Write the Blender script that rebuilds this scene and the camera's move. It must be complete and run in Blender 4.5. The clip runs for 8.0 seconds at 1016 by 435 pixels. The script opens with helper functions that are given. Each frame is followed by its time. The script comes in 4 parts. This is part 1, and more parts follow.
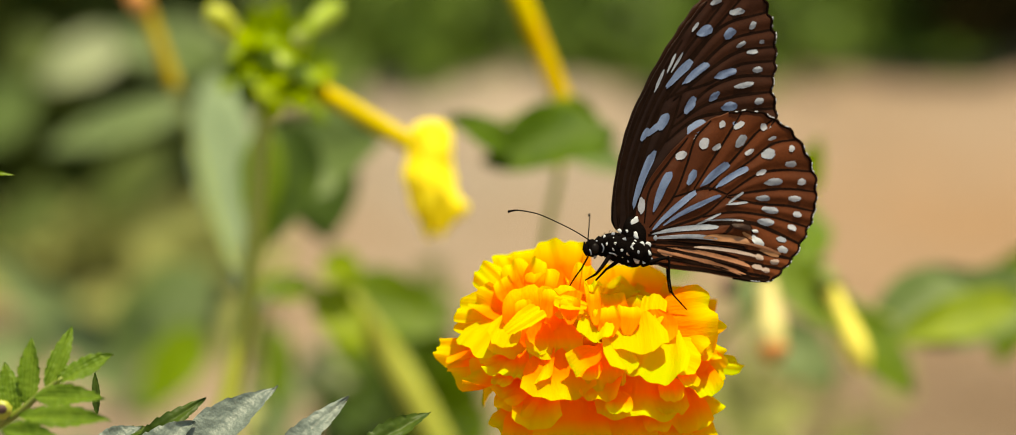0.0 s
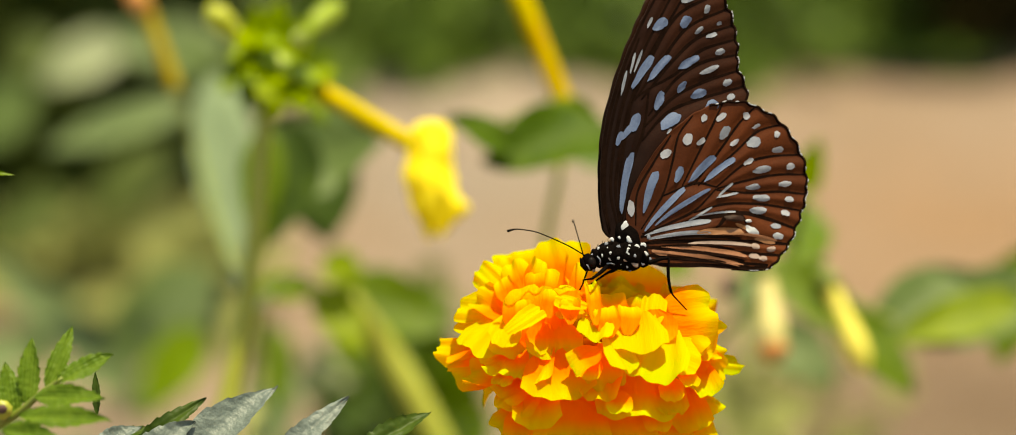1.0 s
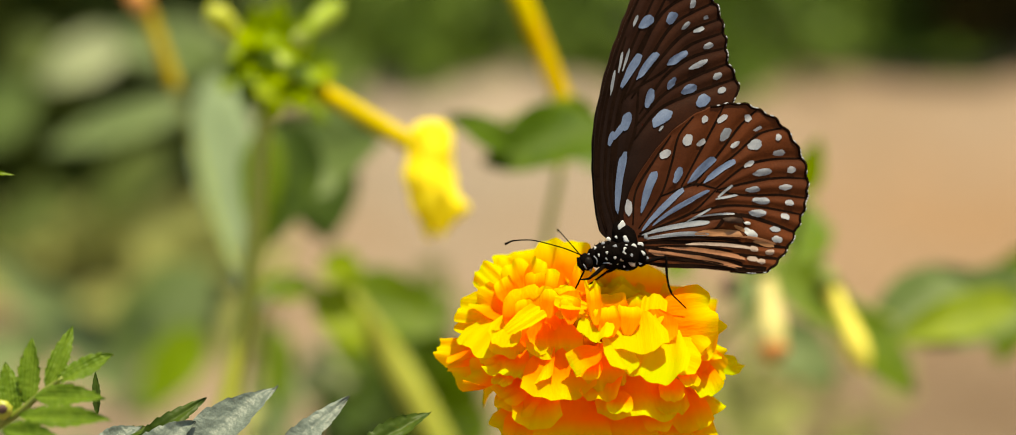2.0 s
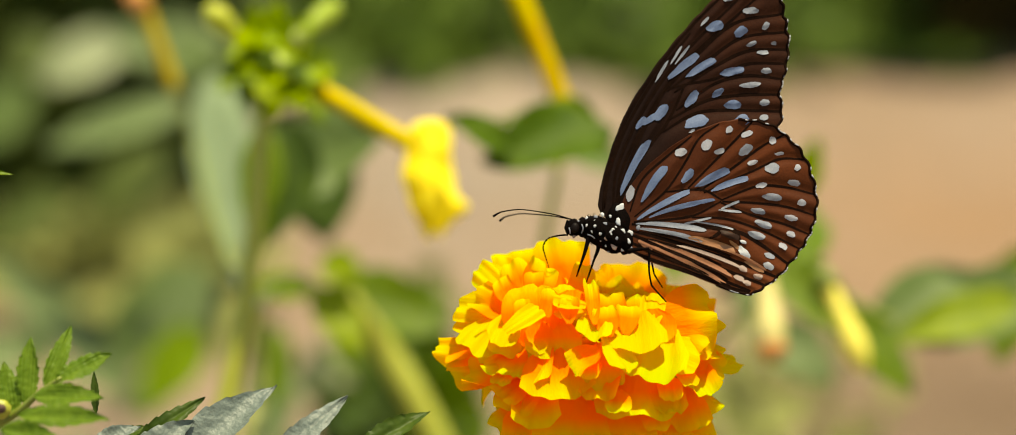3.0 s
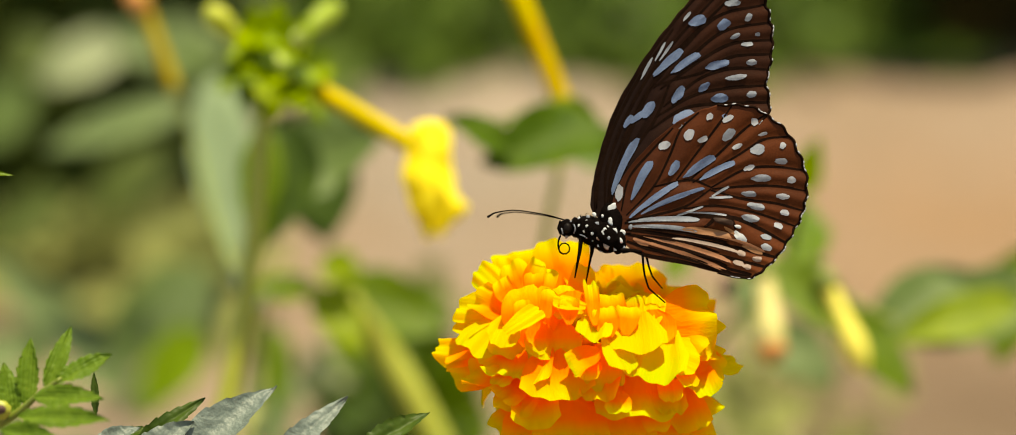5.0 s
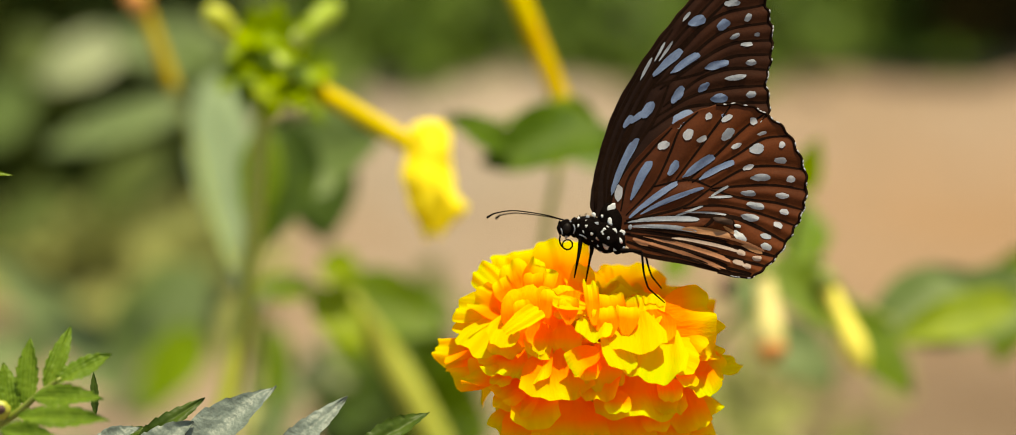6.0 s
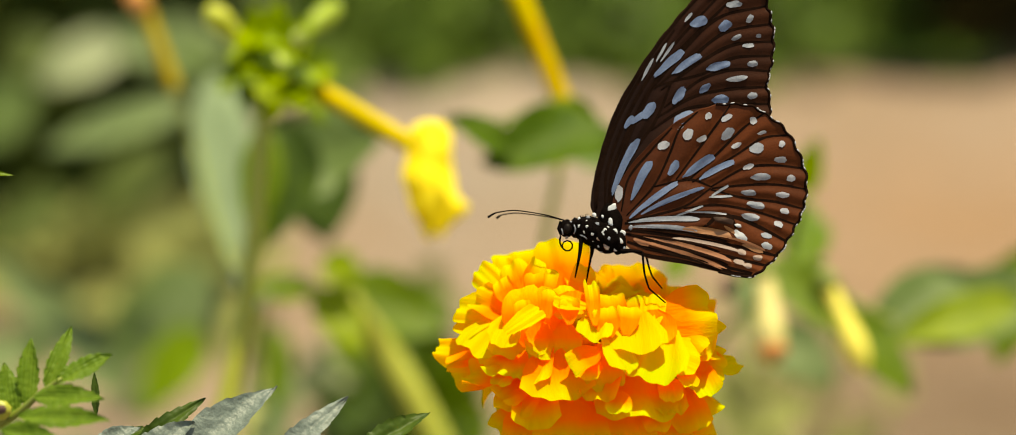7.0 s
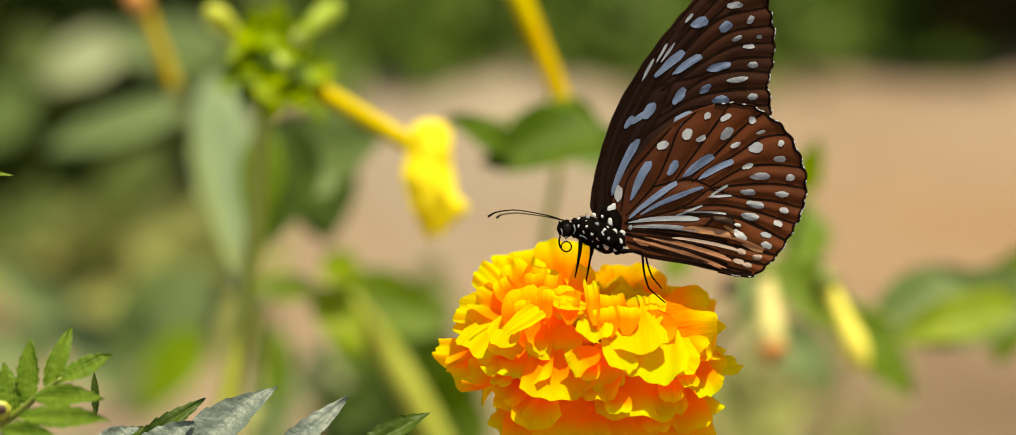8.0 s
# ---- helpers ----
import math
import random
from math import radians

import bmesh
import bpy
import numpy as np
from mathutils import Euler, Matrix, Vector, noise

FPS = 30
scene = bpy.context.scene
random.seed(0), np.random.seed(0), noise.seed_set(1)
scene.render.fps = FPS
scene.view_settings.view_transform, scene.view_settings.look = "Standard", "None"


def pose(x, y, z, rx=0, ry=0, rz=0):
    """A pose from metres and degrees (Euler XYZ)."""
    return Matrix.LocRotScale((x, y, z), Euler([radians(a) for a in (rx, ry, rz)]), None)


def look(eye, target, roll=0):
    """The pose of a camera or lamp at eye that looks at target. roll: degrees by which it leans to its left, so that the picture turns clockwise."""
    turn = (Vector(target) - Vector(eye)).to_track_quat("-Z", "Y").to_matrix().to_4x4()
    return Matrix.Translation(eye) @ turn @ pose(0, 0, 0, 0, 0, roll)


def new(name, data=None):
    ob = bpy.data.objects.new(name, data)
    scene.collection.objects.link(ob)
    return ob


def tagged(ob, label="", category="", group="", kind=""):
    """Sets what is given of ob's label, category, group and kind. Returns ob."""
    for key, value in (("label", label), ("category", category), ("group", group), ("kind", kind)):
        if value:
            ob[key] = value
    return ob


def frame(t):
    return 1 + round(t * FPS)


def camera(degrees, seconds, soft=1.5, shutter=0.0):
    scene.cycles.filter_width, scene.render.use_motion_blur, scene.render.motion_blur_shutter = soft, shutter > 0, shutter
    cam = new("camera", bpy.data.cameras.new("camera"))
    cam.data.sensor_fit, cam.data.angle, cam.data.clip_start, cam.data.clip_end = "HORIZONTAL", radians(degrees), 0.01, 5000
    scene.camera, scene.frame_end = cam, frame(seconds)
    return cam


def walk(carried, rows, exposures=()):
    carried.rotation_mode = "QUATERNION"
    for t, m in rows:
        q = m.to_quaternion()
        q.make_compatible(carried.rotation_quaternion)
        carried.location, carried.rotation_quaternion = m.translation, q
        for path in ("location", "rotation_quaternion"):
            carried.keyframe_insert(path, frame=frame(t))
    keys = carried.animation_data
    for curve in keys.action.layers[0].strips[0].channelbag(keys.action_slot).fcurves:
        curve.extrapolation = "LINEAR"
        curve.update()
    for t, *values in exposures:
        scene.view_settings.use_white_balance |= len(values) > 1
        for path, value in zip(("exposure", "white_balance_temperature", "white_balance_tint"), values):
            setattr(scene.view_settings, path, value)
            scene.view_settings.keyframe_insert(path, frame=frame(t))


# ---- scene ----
# A still macro view: the focus plane stands TILT degrees off upright, REACH metres before the lens.
TILT, SPAN = 15.0, 20.0
GRID = 0.000125                      # one pixel of the camera's view on the focus plane: an eighth of a millimetre
REACH = 784 * GRID / math.tan(radians(SPAN / 2))
HEART = Vector((0, 0, 0.41))         # where the view's axis meets the focus plane
AHEAD = Vector((0, math.cos(radians(TILT)), -math.sin(radians(TILT))))
RISE = Vector((0, math.sin(radians(TILT)), math.cos(radians(TILT))))
EYE = HEART - AHEAD * REACH


def spread(u, v, y=0.0):
    """The place that shows at the camera's pixel (u, v), y metres behind the focus plane; fits things to its view."""
    k = GRID * (REACH + y) / REACH
    return HEART + AHEAD * y + Vector(((u - 784) * k, 0, 0)) + RISE * ((336 - v) * k)


cam = camera(SPAN, 8.0, soft=0.9)
cam.data.dof.use_dof = True
cam.data.dof.focus_distance = REACH - 0.004
cam.data.dof.aperture_fstop = 7.2
cam.data.dof.aperture_blades = 0
# a hand-held camera that drifts by fractions of a millimetre
DRIFT = [(0, 0, 0), (0.5, 0, 0), (1.0, 0.3, 0), (1.5, 1.2, 0.2), (3.0, -1.5, -1.0), (3.5, 0, 0.2), (4.0, 0.6, 0), (4.5, -0.5, 0.3),
         (6.0, -2.2, 0.2), (6.5, -2.0, 0.4), (7.0, -1.0, 0.4), (7.5, -1.3, 0.3), (8.0, -1.2, 0.4)]
walk(cam, [(t, look(EYE, HEART - Vector((du * GRID, 0, 0)) + RISE * dv * GRID)) for t, du, dv in DRIFT], exposures=[(0, 1.17, 9000, -2.5), (8.0, 1.17, 9000, -2.5)])

# ---- light ----
world = bpy.data.worlds.new("world")
scene.world = world
world.use_nodes = True
sky = world.node_tree.nodes.new("ShaderNodeTexSky")
sky.sky_type, sky.sun_disc = "NISHITA", False
SUN_FROM = Vector((0.14, -0.10, 0.96)).normalized()
sky.sun_elevation = math.asin(SUN_FROM.z)
sky.sun_rotation = math.atan2(SUN_FROM.x, SUN_FROM.y)
world.node_tree.links.new(sky.outputs[0], world.node_tree.nodes["Background"].inputs[0])
world.node_tree.nodes["Background"].inputs[1].default_value = 0.14
sun = new("sun", bpy.data.lights.new("sun", "SUN"))
sun.data.energy, sun.data.angle, sun.data.color = 4.7, radians(0.6), (1.0, 0.95, 0.86)
sun.matrix_world = look(SUN_FROM * 5, (0, 0, 0))


# ---- materials ----
def shader(name, rough=0.5, spec=0.4):
    m = bpy.data.materials.new(name)
    m.use_nodes = True
    b = m.node_tree.nodes["Principled BSDF"]
    b.inputs["Roughness"].default_value = rough
    b.inputs["Specular IOR Level"].default_value = spec
    return m, m.node_tree.nodes, m.node_tree.links, b


def mixed(nodes, links, fac, a, b):
    n = nodes.new("ShaderNodeMix")
    n.data_type = "RGBA"
    for socket, value in ((n.inputs[0], fac), (n.inputs[6], a), (n.inputs[7], b)):
        if isinstance(value, (tuple, list)):
            socket.default_value = (*value[:3], 1)
        elif isinstance(value, (int, float)):
            socket.default_value = value
        else:
            links.new(value, socket)
    return n.outputs[2]


def grain(nodes, links, scale, detail=4.0, low=0.35, high=0.65, stretch=None):
    """Noise at a scale per metre, spread to 0..1."""
    tc = nodes.new("ShaderNodeTexCoord").outputs["Object"]
    if stretch:
        mp = nodes.new("ShaderNodeMapping")
        mp.inputs["Scale"].default_value = stretch
        links.new(tc, mp.inputs["Vector"])
        tc = mp.outputs[0]
    n = nodes.new("ShaderNodeTexNoise")
    n.inputs["Scale"].default_value, n.inputs["Detail"].default_value = scale, detail
    links.new(tc, n.inputs["Vector"])
    return ranged(nodes, links, n.outputs["Fac"], low, high)


def ranged(nodes, links, value, low, high, to_low=0.0, to_high=1.0):
    r = nodes.new("ShaderNodeMapRange")
    for i, x in enumerate((low, high, to_low, to_high)):
        r.inputs[i + 1].default_value = x
    links.new(value, r.inputs[0])
    return r.outputs[0]


def axis(nodes, links, which):
    tc = nodes.new("ShaderNodeTexCoord").outputs["Object"]
    s = nodes.new("ShaderNodeSeparateXYZ")
    links.new(tc, s.inputs[0])
    return s.outputs[which]


def chance(nodes):
    return nodes.new("ShaderNodeObjectInfo").outputs["Random"]


def bumped(nodes, links, b, height, strength, distance):
    n = nodes.new("ShaderNodeBump")
    n.inputs["Strength"].default_value, n.inputs["Distance"].default_value = strength, distance
    links.new(height, n.inputs["Height"])
    links.new(n.outputs[0], b.inputs["Normal"])


def thin(m, nodes, links, b, colour, share):
    """Lets part of the light through, as a leaf or petal does."""
    t = nodes.new("ShaderNodeBsdfTranslucent")
    if isinstance(colour, tuple):
        t.inputs[0].default_value = (*colour, 1)
    else:
        links.new(colour, t.inputs[0])
    mx = nodes.new("ShaderNodeMixShader")
    mx.inputs[0].default_value = share
    links.new(b.outputs[0], mx.inputs[1])
    links.new(t.outputs[0], mx.inputs[2])
    links.new(mx.outputs[0], nodes["Material Output"].inputs[0])


def plain(name, a, c, rough, scale, spec=0.4, bump=0.0, step=0.0002, stretch=None, coarse=None):
    """A surface of two tones at two scales, with a fine relief."""
    m, n, l, b = shader(name, rough, spec)
    fine = grain(n, l, scale, stretch=stretch)
    big = grain(n, l, coarse or scale / 7, 2.0)
    mid = tuple((x + y) / 2 for x, y in zip(a, c))
    l.new(mixed(n, l, big, mixed(n, l, fine, a, mid), mixed(n, l, fine, mid, c)), b.inputs["Base Color"])
    if bump:
        bumped(n, l, b, fine, bump, step)
    return m


def leafy(name, a, c, rough=0.45, through_share=0.3, spec=0.12, scale=140, crumpled=False):
    m, n, l, b = shader(name, rough, spec)
    fine = grain(n, l, scale * 4)
    big = grain(n, l, scale, 2.0)
    tone = mixed(n, l, big, a, c)
    tone = mixed(n, l, ranged(n, l, fine, 0, 1, 0, 0.35), tone, tuple(x * 0.6 for x in a))
    tone = mixed(n, l, ranged(n, l, chance(n), 0, 1, 0, 0.4), tone, c)
    l.new(tone, b.inputs["Base Color"])
    ribs = n.new("ShaderNodeTexWave")
    ribs.inputs["Scale"].default_value, ribs.inputs["Distortion"].default_value = scale * 1.3, 1.5
    l.new(n.new("ShaderNodeTexCoord").outputs["Object"], ribs.inputs[0])
    if crumpled:
        bumped(n, l, b, grain(n, l, 520, 4.0, 0.25, 0.75), 0.45, 0.0008)
    else:
        bumped(n, l, b, ribs.outputs["Fac"], 0.35, 0.0004)
    thin(m, n, l, b, tone, through_share)
    return m


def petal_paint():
    """Orange in the throat, yellow towards the rim, where sunlit highlights are painted in too, with fine streaks along
    the petal; light shines through it orange.
    """
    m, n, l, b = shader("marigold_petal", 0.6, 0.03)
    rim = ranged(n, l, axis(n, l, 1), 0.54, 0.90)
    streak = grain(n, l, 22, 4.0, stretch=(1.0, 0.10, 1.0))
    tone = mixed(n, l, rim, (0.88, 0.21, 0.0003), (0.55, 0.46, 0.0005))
    tone = mixed(n, l, ranged(n, l, streak, 0, 1, 0, 0.28), tone, (0.88, 0.30, 0.0005))
    share = n.new("ShaderNodeMath")
    share.operation = "MULTIPLY"
    l.new(rim, share.inputs[0])
    l.new(ranged(n, l, chance(n), 0.05, 0.7, 0.30, 1.0), share.inputs[1])
    # yellow-green also paints sun-clipped highlights into the rim's colour
    tone = mixed(n, l, share.outputs[0], tone, (0.34, 0.52, 0.001))
    l.new(tone, b.inputs["Base Color"])
    bumped(n, l, b, streak, 0.18, 0.02)
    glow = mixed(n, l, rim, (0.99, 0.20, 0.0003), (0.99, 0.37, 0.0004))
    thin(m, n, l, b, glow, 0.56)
    return m


def wing_paint(name, dark, light, warm, low, high):
    """Brown scales, paler away from the root and warmer towards the hind edge."""
    m, n, l, b = shader(name, 0.5, 0.05)
    fine = grain(n, l, 2600, 5.0)
    big = grain(n, l, 90, 3.0)
    out = ranged(n, l, axis(n, l, 0), low, high)
    tone = mixed(n, l, out, dark, light)
    tone = mixed(n, l, ranged(n, l, big, 0, 1, 0, 0.5), tone, dark)
    tone = mixed(n, l, ranged(n, l, axis(n, l, 2), 0.000, -0.009, 0.0, 0.38), tone, warm)
    tone = mixed(n, l, ranged(n, l, fine, 0, 1, 0, 0.22), tone, tuple(x * 0.45 for x in dark))
    l.new(tone, b.inputs["Base Color"])
    bumped(n, l, b, fine, 0.15, 0.0001)
    return m


def earth_paint():
    m, n, l, b = shader("dry_earth", 0.95, 0.15)
    crumbs = grain(n, l, 90, 8.0, 0.3, 0.7)
    blotch = grain(n, l, 8.0, 5.0)
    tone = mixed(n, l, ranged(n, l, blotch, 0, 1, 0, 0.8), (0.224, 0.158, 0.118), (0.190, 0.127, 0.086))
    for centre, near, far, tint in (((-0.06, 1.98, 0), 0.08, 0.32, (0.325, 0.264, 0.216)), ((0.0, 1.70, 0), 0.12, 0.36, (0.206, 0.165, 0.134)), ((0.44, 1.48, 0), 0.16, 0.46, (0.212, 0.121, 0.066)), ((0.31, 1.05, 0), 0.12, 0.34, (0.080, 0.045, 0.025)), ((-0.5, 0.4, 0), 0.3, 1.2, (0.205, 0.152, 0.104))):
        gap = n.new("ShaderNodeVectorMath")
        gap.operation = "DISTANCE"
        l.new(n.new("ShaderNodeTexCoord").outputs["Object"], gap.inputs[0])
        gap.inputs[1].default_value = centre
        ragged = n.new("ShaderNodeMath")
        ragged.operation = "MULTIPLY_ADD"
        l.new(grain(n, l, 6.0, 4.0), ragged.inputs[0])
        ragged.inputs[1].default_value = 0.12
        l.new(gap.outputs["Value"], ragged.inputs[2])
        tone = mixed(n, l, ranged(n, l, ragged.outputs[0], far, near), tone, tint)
    tone = mixed(n, l, ranged(n, l, crumbs, 0, 1, 0, 0.45), tone, (0.145, 0.102, 0.068))
    tone = mixed(n, l, ranged(n, l, grain(n, l, 22, 3.0, 0.42, 0.62), 0, 1, 0, 0.30), tone, (0.150, 0.105, 0.072))
    l.new(tone, b.inputs["Base Color"])
    bumped(n, l, b, crumbs, 0.8, 0.01)
    return m


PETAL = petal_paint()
WING_FORE = wing_paint("forewing_scales", (0.0067, 0.0024, 0.0013), (0.0307, 0.0086, 0.0033), (0.0205, 0.0065, 0.0026), 0.004, 0.028)
WING_HIND = wing_paint("hindwing_scales", (0.0311, 0.0080, 0.0029), (0.0587, 0.0143, 0.0041), (0.1295, 0.0332, 0.0096), 0.000, 0.022)
VEIN = plain("wing_vein", (0.0038, 0.0017, 0.0011), (0.0090, 0.0040, 0.0024), 0.8, 2500, 0.01)
MARK_BLUE = plain("pale_blue_scales", (0.0377, 0.0563, 0.1159), (0.0670, 0.0924, 0.1607), 0.6, 3000)
MARK_WHITE = plain("white_scales", (0.1486, 0.1479, 0.1748), (0.2053, 0.2004, 0.2272), 0.6, 3000)
MARK_BRIGHT = plain("bright_white_scales", (0.270, 0.272, 0.295), (0.35, 0.35, 0.37), 0.6, 3000, 0.1)
MARK_GREY = plain("grey_scales", (0.0916, 0.0982, 0.1243), (0.1459, 0.1502, 0.1804), 0.6, 3000)
MARK_PEACH = plain("peach_scales", (0.150, 0.098, 0.080), (0.205, 0.142, 0.118), 0.6, 3000)
MARK_RUST = plain("rust_scales", (0.170, 0.058, 0.023), (0.235, 0.094, 0.041), 0.6, 2000)
# dark tone paints the shade under the wing fold, on its scent pouch
POUCH_SHADE = plain("pouch_shade_scales", (0.010, 0.0045, 0.003), (0.024, 0.010, 0.006), 0.6, 2000, 0.1)
# tan tone paints in light on the membrane by the hindwing's fold
MARK_LIT_TAN = plain("lit_tan_scales", (0.1440, 0.0538, 0.0176), (0.2064, 0.0860, 0.0319), 0.6, 900)
CHITIN = plain("black_chitin", (0.0012, 0.0007, 0.0006), (0.0030, 0.0017, 0.0014), 0.8, 3000, 0.015, bump=0.4, step=0.0001)
EYE_PAINT = plain("compound_eye", (0.0025, 0.0014, 0.0012), (0.006, 0.0035, 0.003), 0.5, 5000, 0.06)
LEAF_BRIGHT = leafy("bright_leaf", (0.092, 0.139, 0.0026), (0.178, 0.218, 0.0053))
LEAF_GREEN = leafy("green_leaf", (0.048, 0.086, 0.0026), (0.092, 0.135, 0.0053))
# darker copy of green_leaf: shade is put into the colour
LEAF_GREEN_SHADED = leafy("shaded_green_leaf", (0.028, 0.060, 0.0008), (0.056, 0.096, 0.0016), 0.55, 0.30)
LEAF_DUSTY = leafy("dusty_leaf", (0.0789, 0.1102, 0.0393), (0.1161, 0.1523, 0.0604), 0.5, 0.2)
LEAF_FRESH = leafy("fresh_leaflet", (0.060, 0.112, 0.008), (0.108, 0.170, 0.016), 0.5, 0.40, 0.12, 380)
LEAF_LIME = leafy("lime_bract", (0.18, 0.26, 0.003), (0.26, 0.33, 0.006), 0.5, 0.45)
LEAF_FROST = leafy("frosted_leaf", (0.1543, 0.2092, 0.1090), (0.2124, 0.2700, 0.1515), 0.5, 0.2)
LEAF_BUSH = leafy("bush_leaf", (0.0349, 0.0507, 0.0100), (0.0648, 0.0835, 0.0185), 0.5, 0.2)
LEAF_VIVID = leafy("vivid_leaf", (0.070, 0.120, 0.0015), (0.130, 0.185, 0.003))
# dusty_leaf made paler: sunlight is put into the colour
LEAF_SUNLIT = leafy("dusty_sunlit_leaf", (0.1742, 0.1989, 0.1066), (0.2496, 0.2691, 0.1598), 0.5, 0.2)
LEAF_HEDGE = leafy("hedge_leaf", (0.0542, 0.0887, 0.0123), (0.0935, 0.1394, 0.0240), 0.6, 0.25, 0.1)
LEAF_SAGE = leafy("sage_leaf", (0.0638, 0.0954, 0.0259), (0.1004, 0.1391, 0.0421))
TUBE_SPENT = plain("spent_tube", (0.21, 0.135, 0.004), (0.28, 0.215, 0.006), 0.6, 200, 0.08)
LEAF_DARK = leafy("dark_leaf", (0.017, 0.034, 0.004), (0.040, 0.066, 0.0066), 0.5, 0.2)
LEAF_SILVER = leafy("silvery_leaflet", (0.0748, 0.0933, 0.0808), (0.1074, 0.1285, 0.1118), 0.5, 0.1, 0.28, 420, True)
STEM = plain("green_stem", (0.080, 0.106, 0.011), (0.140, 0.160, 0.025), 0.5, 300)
# brighter copy of green_stem: sunlight is put into its colour
STEM_SUNLIT = plain("sunlit_yellow_green_stem", (0.185, 0.195, 0.016), (0.245, 0.245, 0.030), 0.5, 300)
STEM_PALE_SIDE = plain("dull_yellow_stem", (0.150, 0.155, 0.034), (0.205, 0.205, 0.055), 0.6, 300)
LEAF_STRAW = leafy("straw_coloured_leaf", (0.1640, 0.1722, 0.0480), (0.2132, 0.2132, 0.0760), 0.6, 0.25)
STEM_PALE = plain("yellow_green_stem", (0.211, 0.231, 0.0079), (0.290, 0.284, 0.017), 0.5, 300)
TUBE = plain("yellow_tube", (0.31, 0.225, 0.0015), (0.38, 0.275, 0.002), 0.6, 200, 0.08, coarse=40)
BELL = leafy("yellow_corolla", (0.74, 0.55, 0.020), (0.80, 0.66, 0.045), 0.5, 0.40, 0.1)
STEM_LIME = plain("lime_stem", (0.115, 0.170, 0.003), (0.175, 0.215, 0.006), 0.5, 300)
TUBE_STREAKED = plain("streaked_tube", (0.32, 0.175, 0.002), (0.38, 0.30, 0.002), 0.6, 160, 0.08, stretch=(1, 1, 0.25), coarse=60)
TIP_RED = plain("rusty_tip", (0.304, 0.099, 0.020), (0.383, 0.172, 0.040), 0.6, 300)
BUD_CREAM = plain("cream_bud", (0.512, 0.432, 0.056), (0.608, 0.512, 0.096), 0.5, 200)
# near-black brown puts the thicket's deep shade into its leaf colour
LEAF_SHADE = leafy("shade_coloured_leaf", (0.0190, 0.0141, 0.0034), (0.0333, 0.0234, 0.0058), 0.8, 0.05, 0.05)
BUD_PALE = plain("pale_bud", (0.38, 0.32, 0.11), (0.45, 0.38, 0.15), 0.5, 200)
NODE = plain("dry_node", (0.033, 0.017, 0.013), (0.066, 0.033, 0.023), 0.8, 400)
EARTH = earth_paint()


# ---- mesh helpers ----
def part(name, bm, material, parent=None, label=""):
    me = bpy.data.meshes.new(name)
    for f in bm.faces:
        f.smooth = True
    bm.to_mesh(me)
    bm.free()
    me.materials.append(material)
    ob = new(name, me)
    ob.parent = parent
    if label:
        tagged(ob, label)
    return ob


def root(name, place, label, category, group=""):
    ob = new(name)
    ob.empty_display_size = 0.005
    ob.location = place
    return tagged(ob, label, category, group)


def smooth_path(points, count, closed=False):
    """A smooth line through a few points, without overshoot."""
    p = [Vector(q) for q in points]
    n = len(p)
    spans = n if closed else n - 1
    out = []
    for i in range(count):
        x = i / (count if closed else count - 1) * spans
        k = min(int(x), spans - 1)
        f = x - k
        if closed:
            a, b, c, d = (p[(k + j) % n] for j in (-1, 0, 1, 2))
        else:
            a, b, c, d = p[max(k - 1, 0)], p[k], p[k + 1], p[min(k + 2, n - 1)]
        m = (c - a).normalized() * min((b - a).length or 9, (c - b).length)
        q = (d - b).normalized() * min((c - b).length, (d - c).length or 9)
        out.append(b * (1 + 2 * f) * (1 - f) ** 2 + m * f * (1 - f) ** 2 + c * f * f * (3 - 2 * f) + q * f * f * (f - 1))
    return out


def tube(bm, path, radii, sides=8, squash=1.0):
    """A tapering round rod along a path, closed at both ends."""
    n = len(path)
    side = None
    rings = []
    for i, p in enumerate(path):
        way = (path[min(i + 1, n - 1)] - path[max(i - 1, 0)]).normalized()
        if side is None:
            side = way.orthogonal().normalized()
        side = (side - way * side.dot(way)).normalized()
        other = way.cross(side)
        r = radii[i] if isinstance(radii, (list, tuple)) else radii
        rings.append([bm.verts.new(p + r * (math.cos(a) * side + squash * math.sin(a) * other))
                      for a in (2 * math.pi * j / sides for j in range(sides))])
    for q, s in zip(rings, rings[1:]):
        for j in range(sides):
            bm.faces.new((q[j], q[(j + 1) % sides], s[(j + 1) % sides], s[j]))
    bm.faces.new(rings[0][::-1])
    bm.faces.new(rings[-1])


def blob(bm, centre, sizes, turn=Matrix.Identity(3), rough=0.0, seed=0.0, sub=3):
    made = bmesh.ops.create_icosphere(bm, subdivisions=sub, radius=1.0)["verts"]
    for v in made:
        k = 1 + rough * noise.noise(v.co * 2.3 + Vector((seed, 0, 0)))
        v.co = Vector(centre) + turn @ Vector((v.co.x * sizes[0] * k, v.co.y * sizes[1] * k, v.co.z * sizes[2] * k))


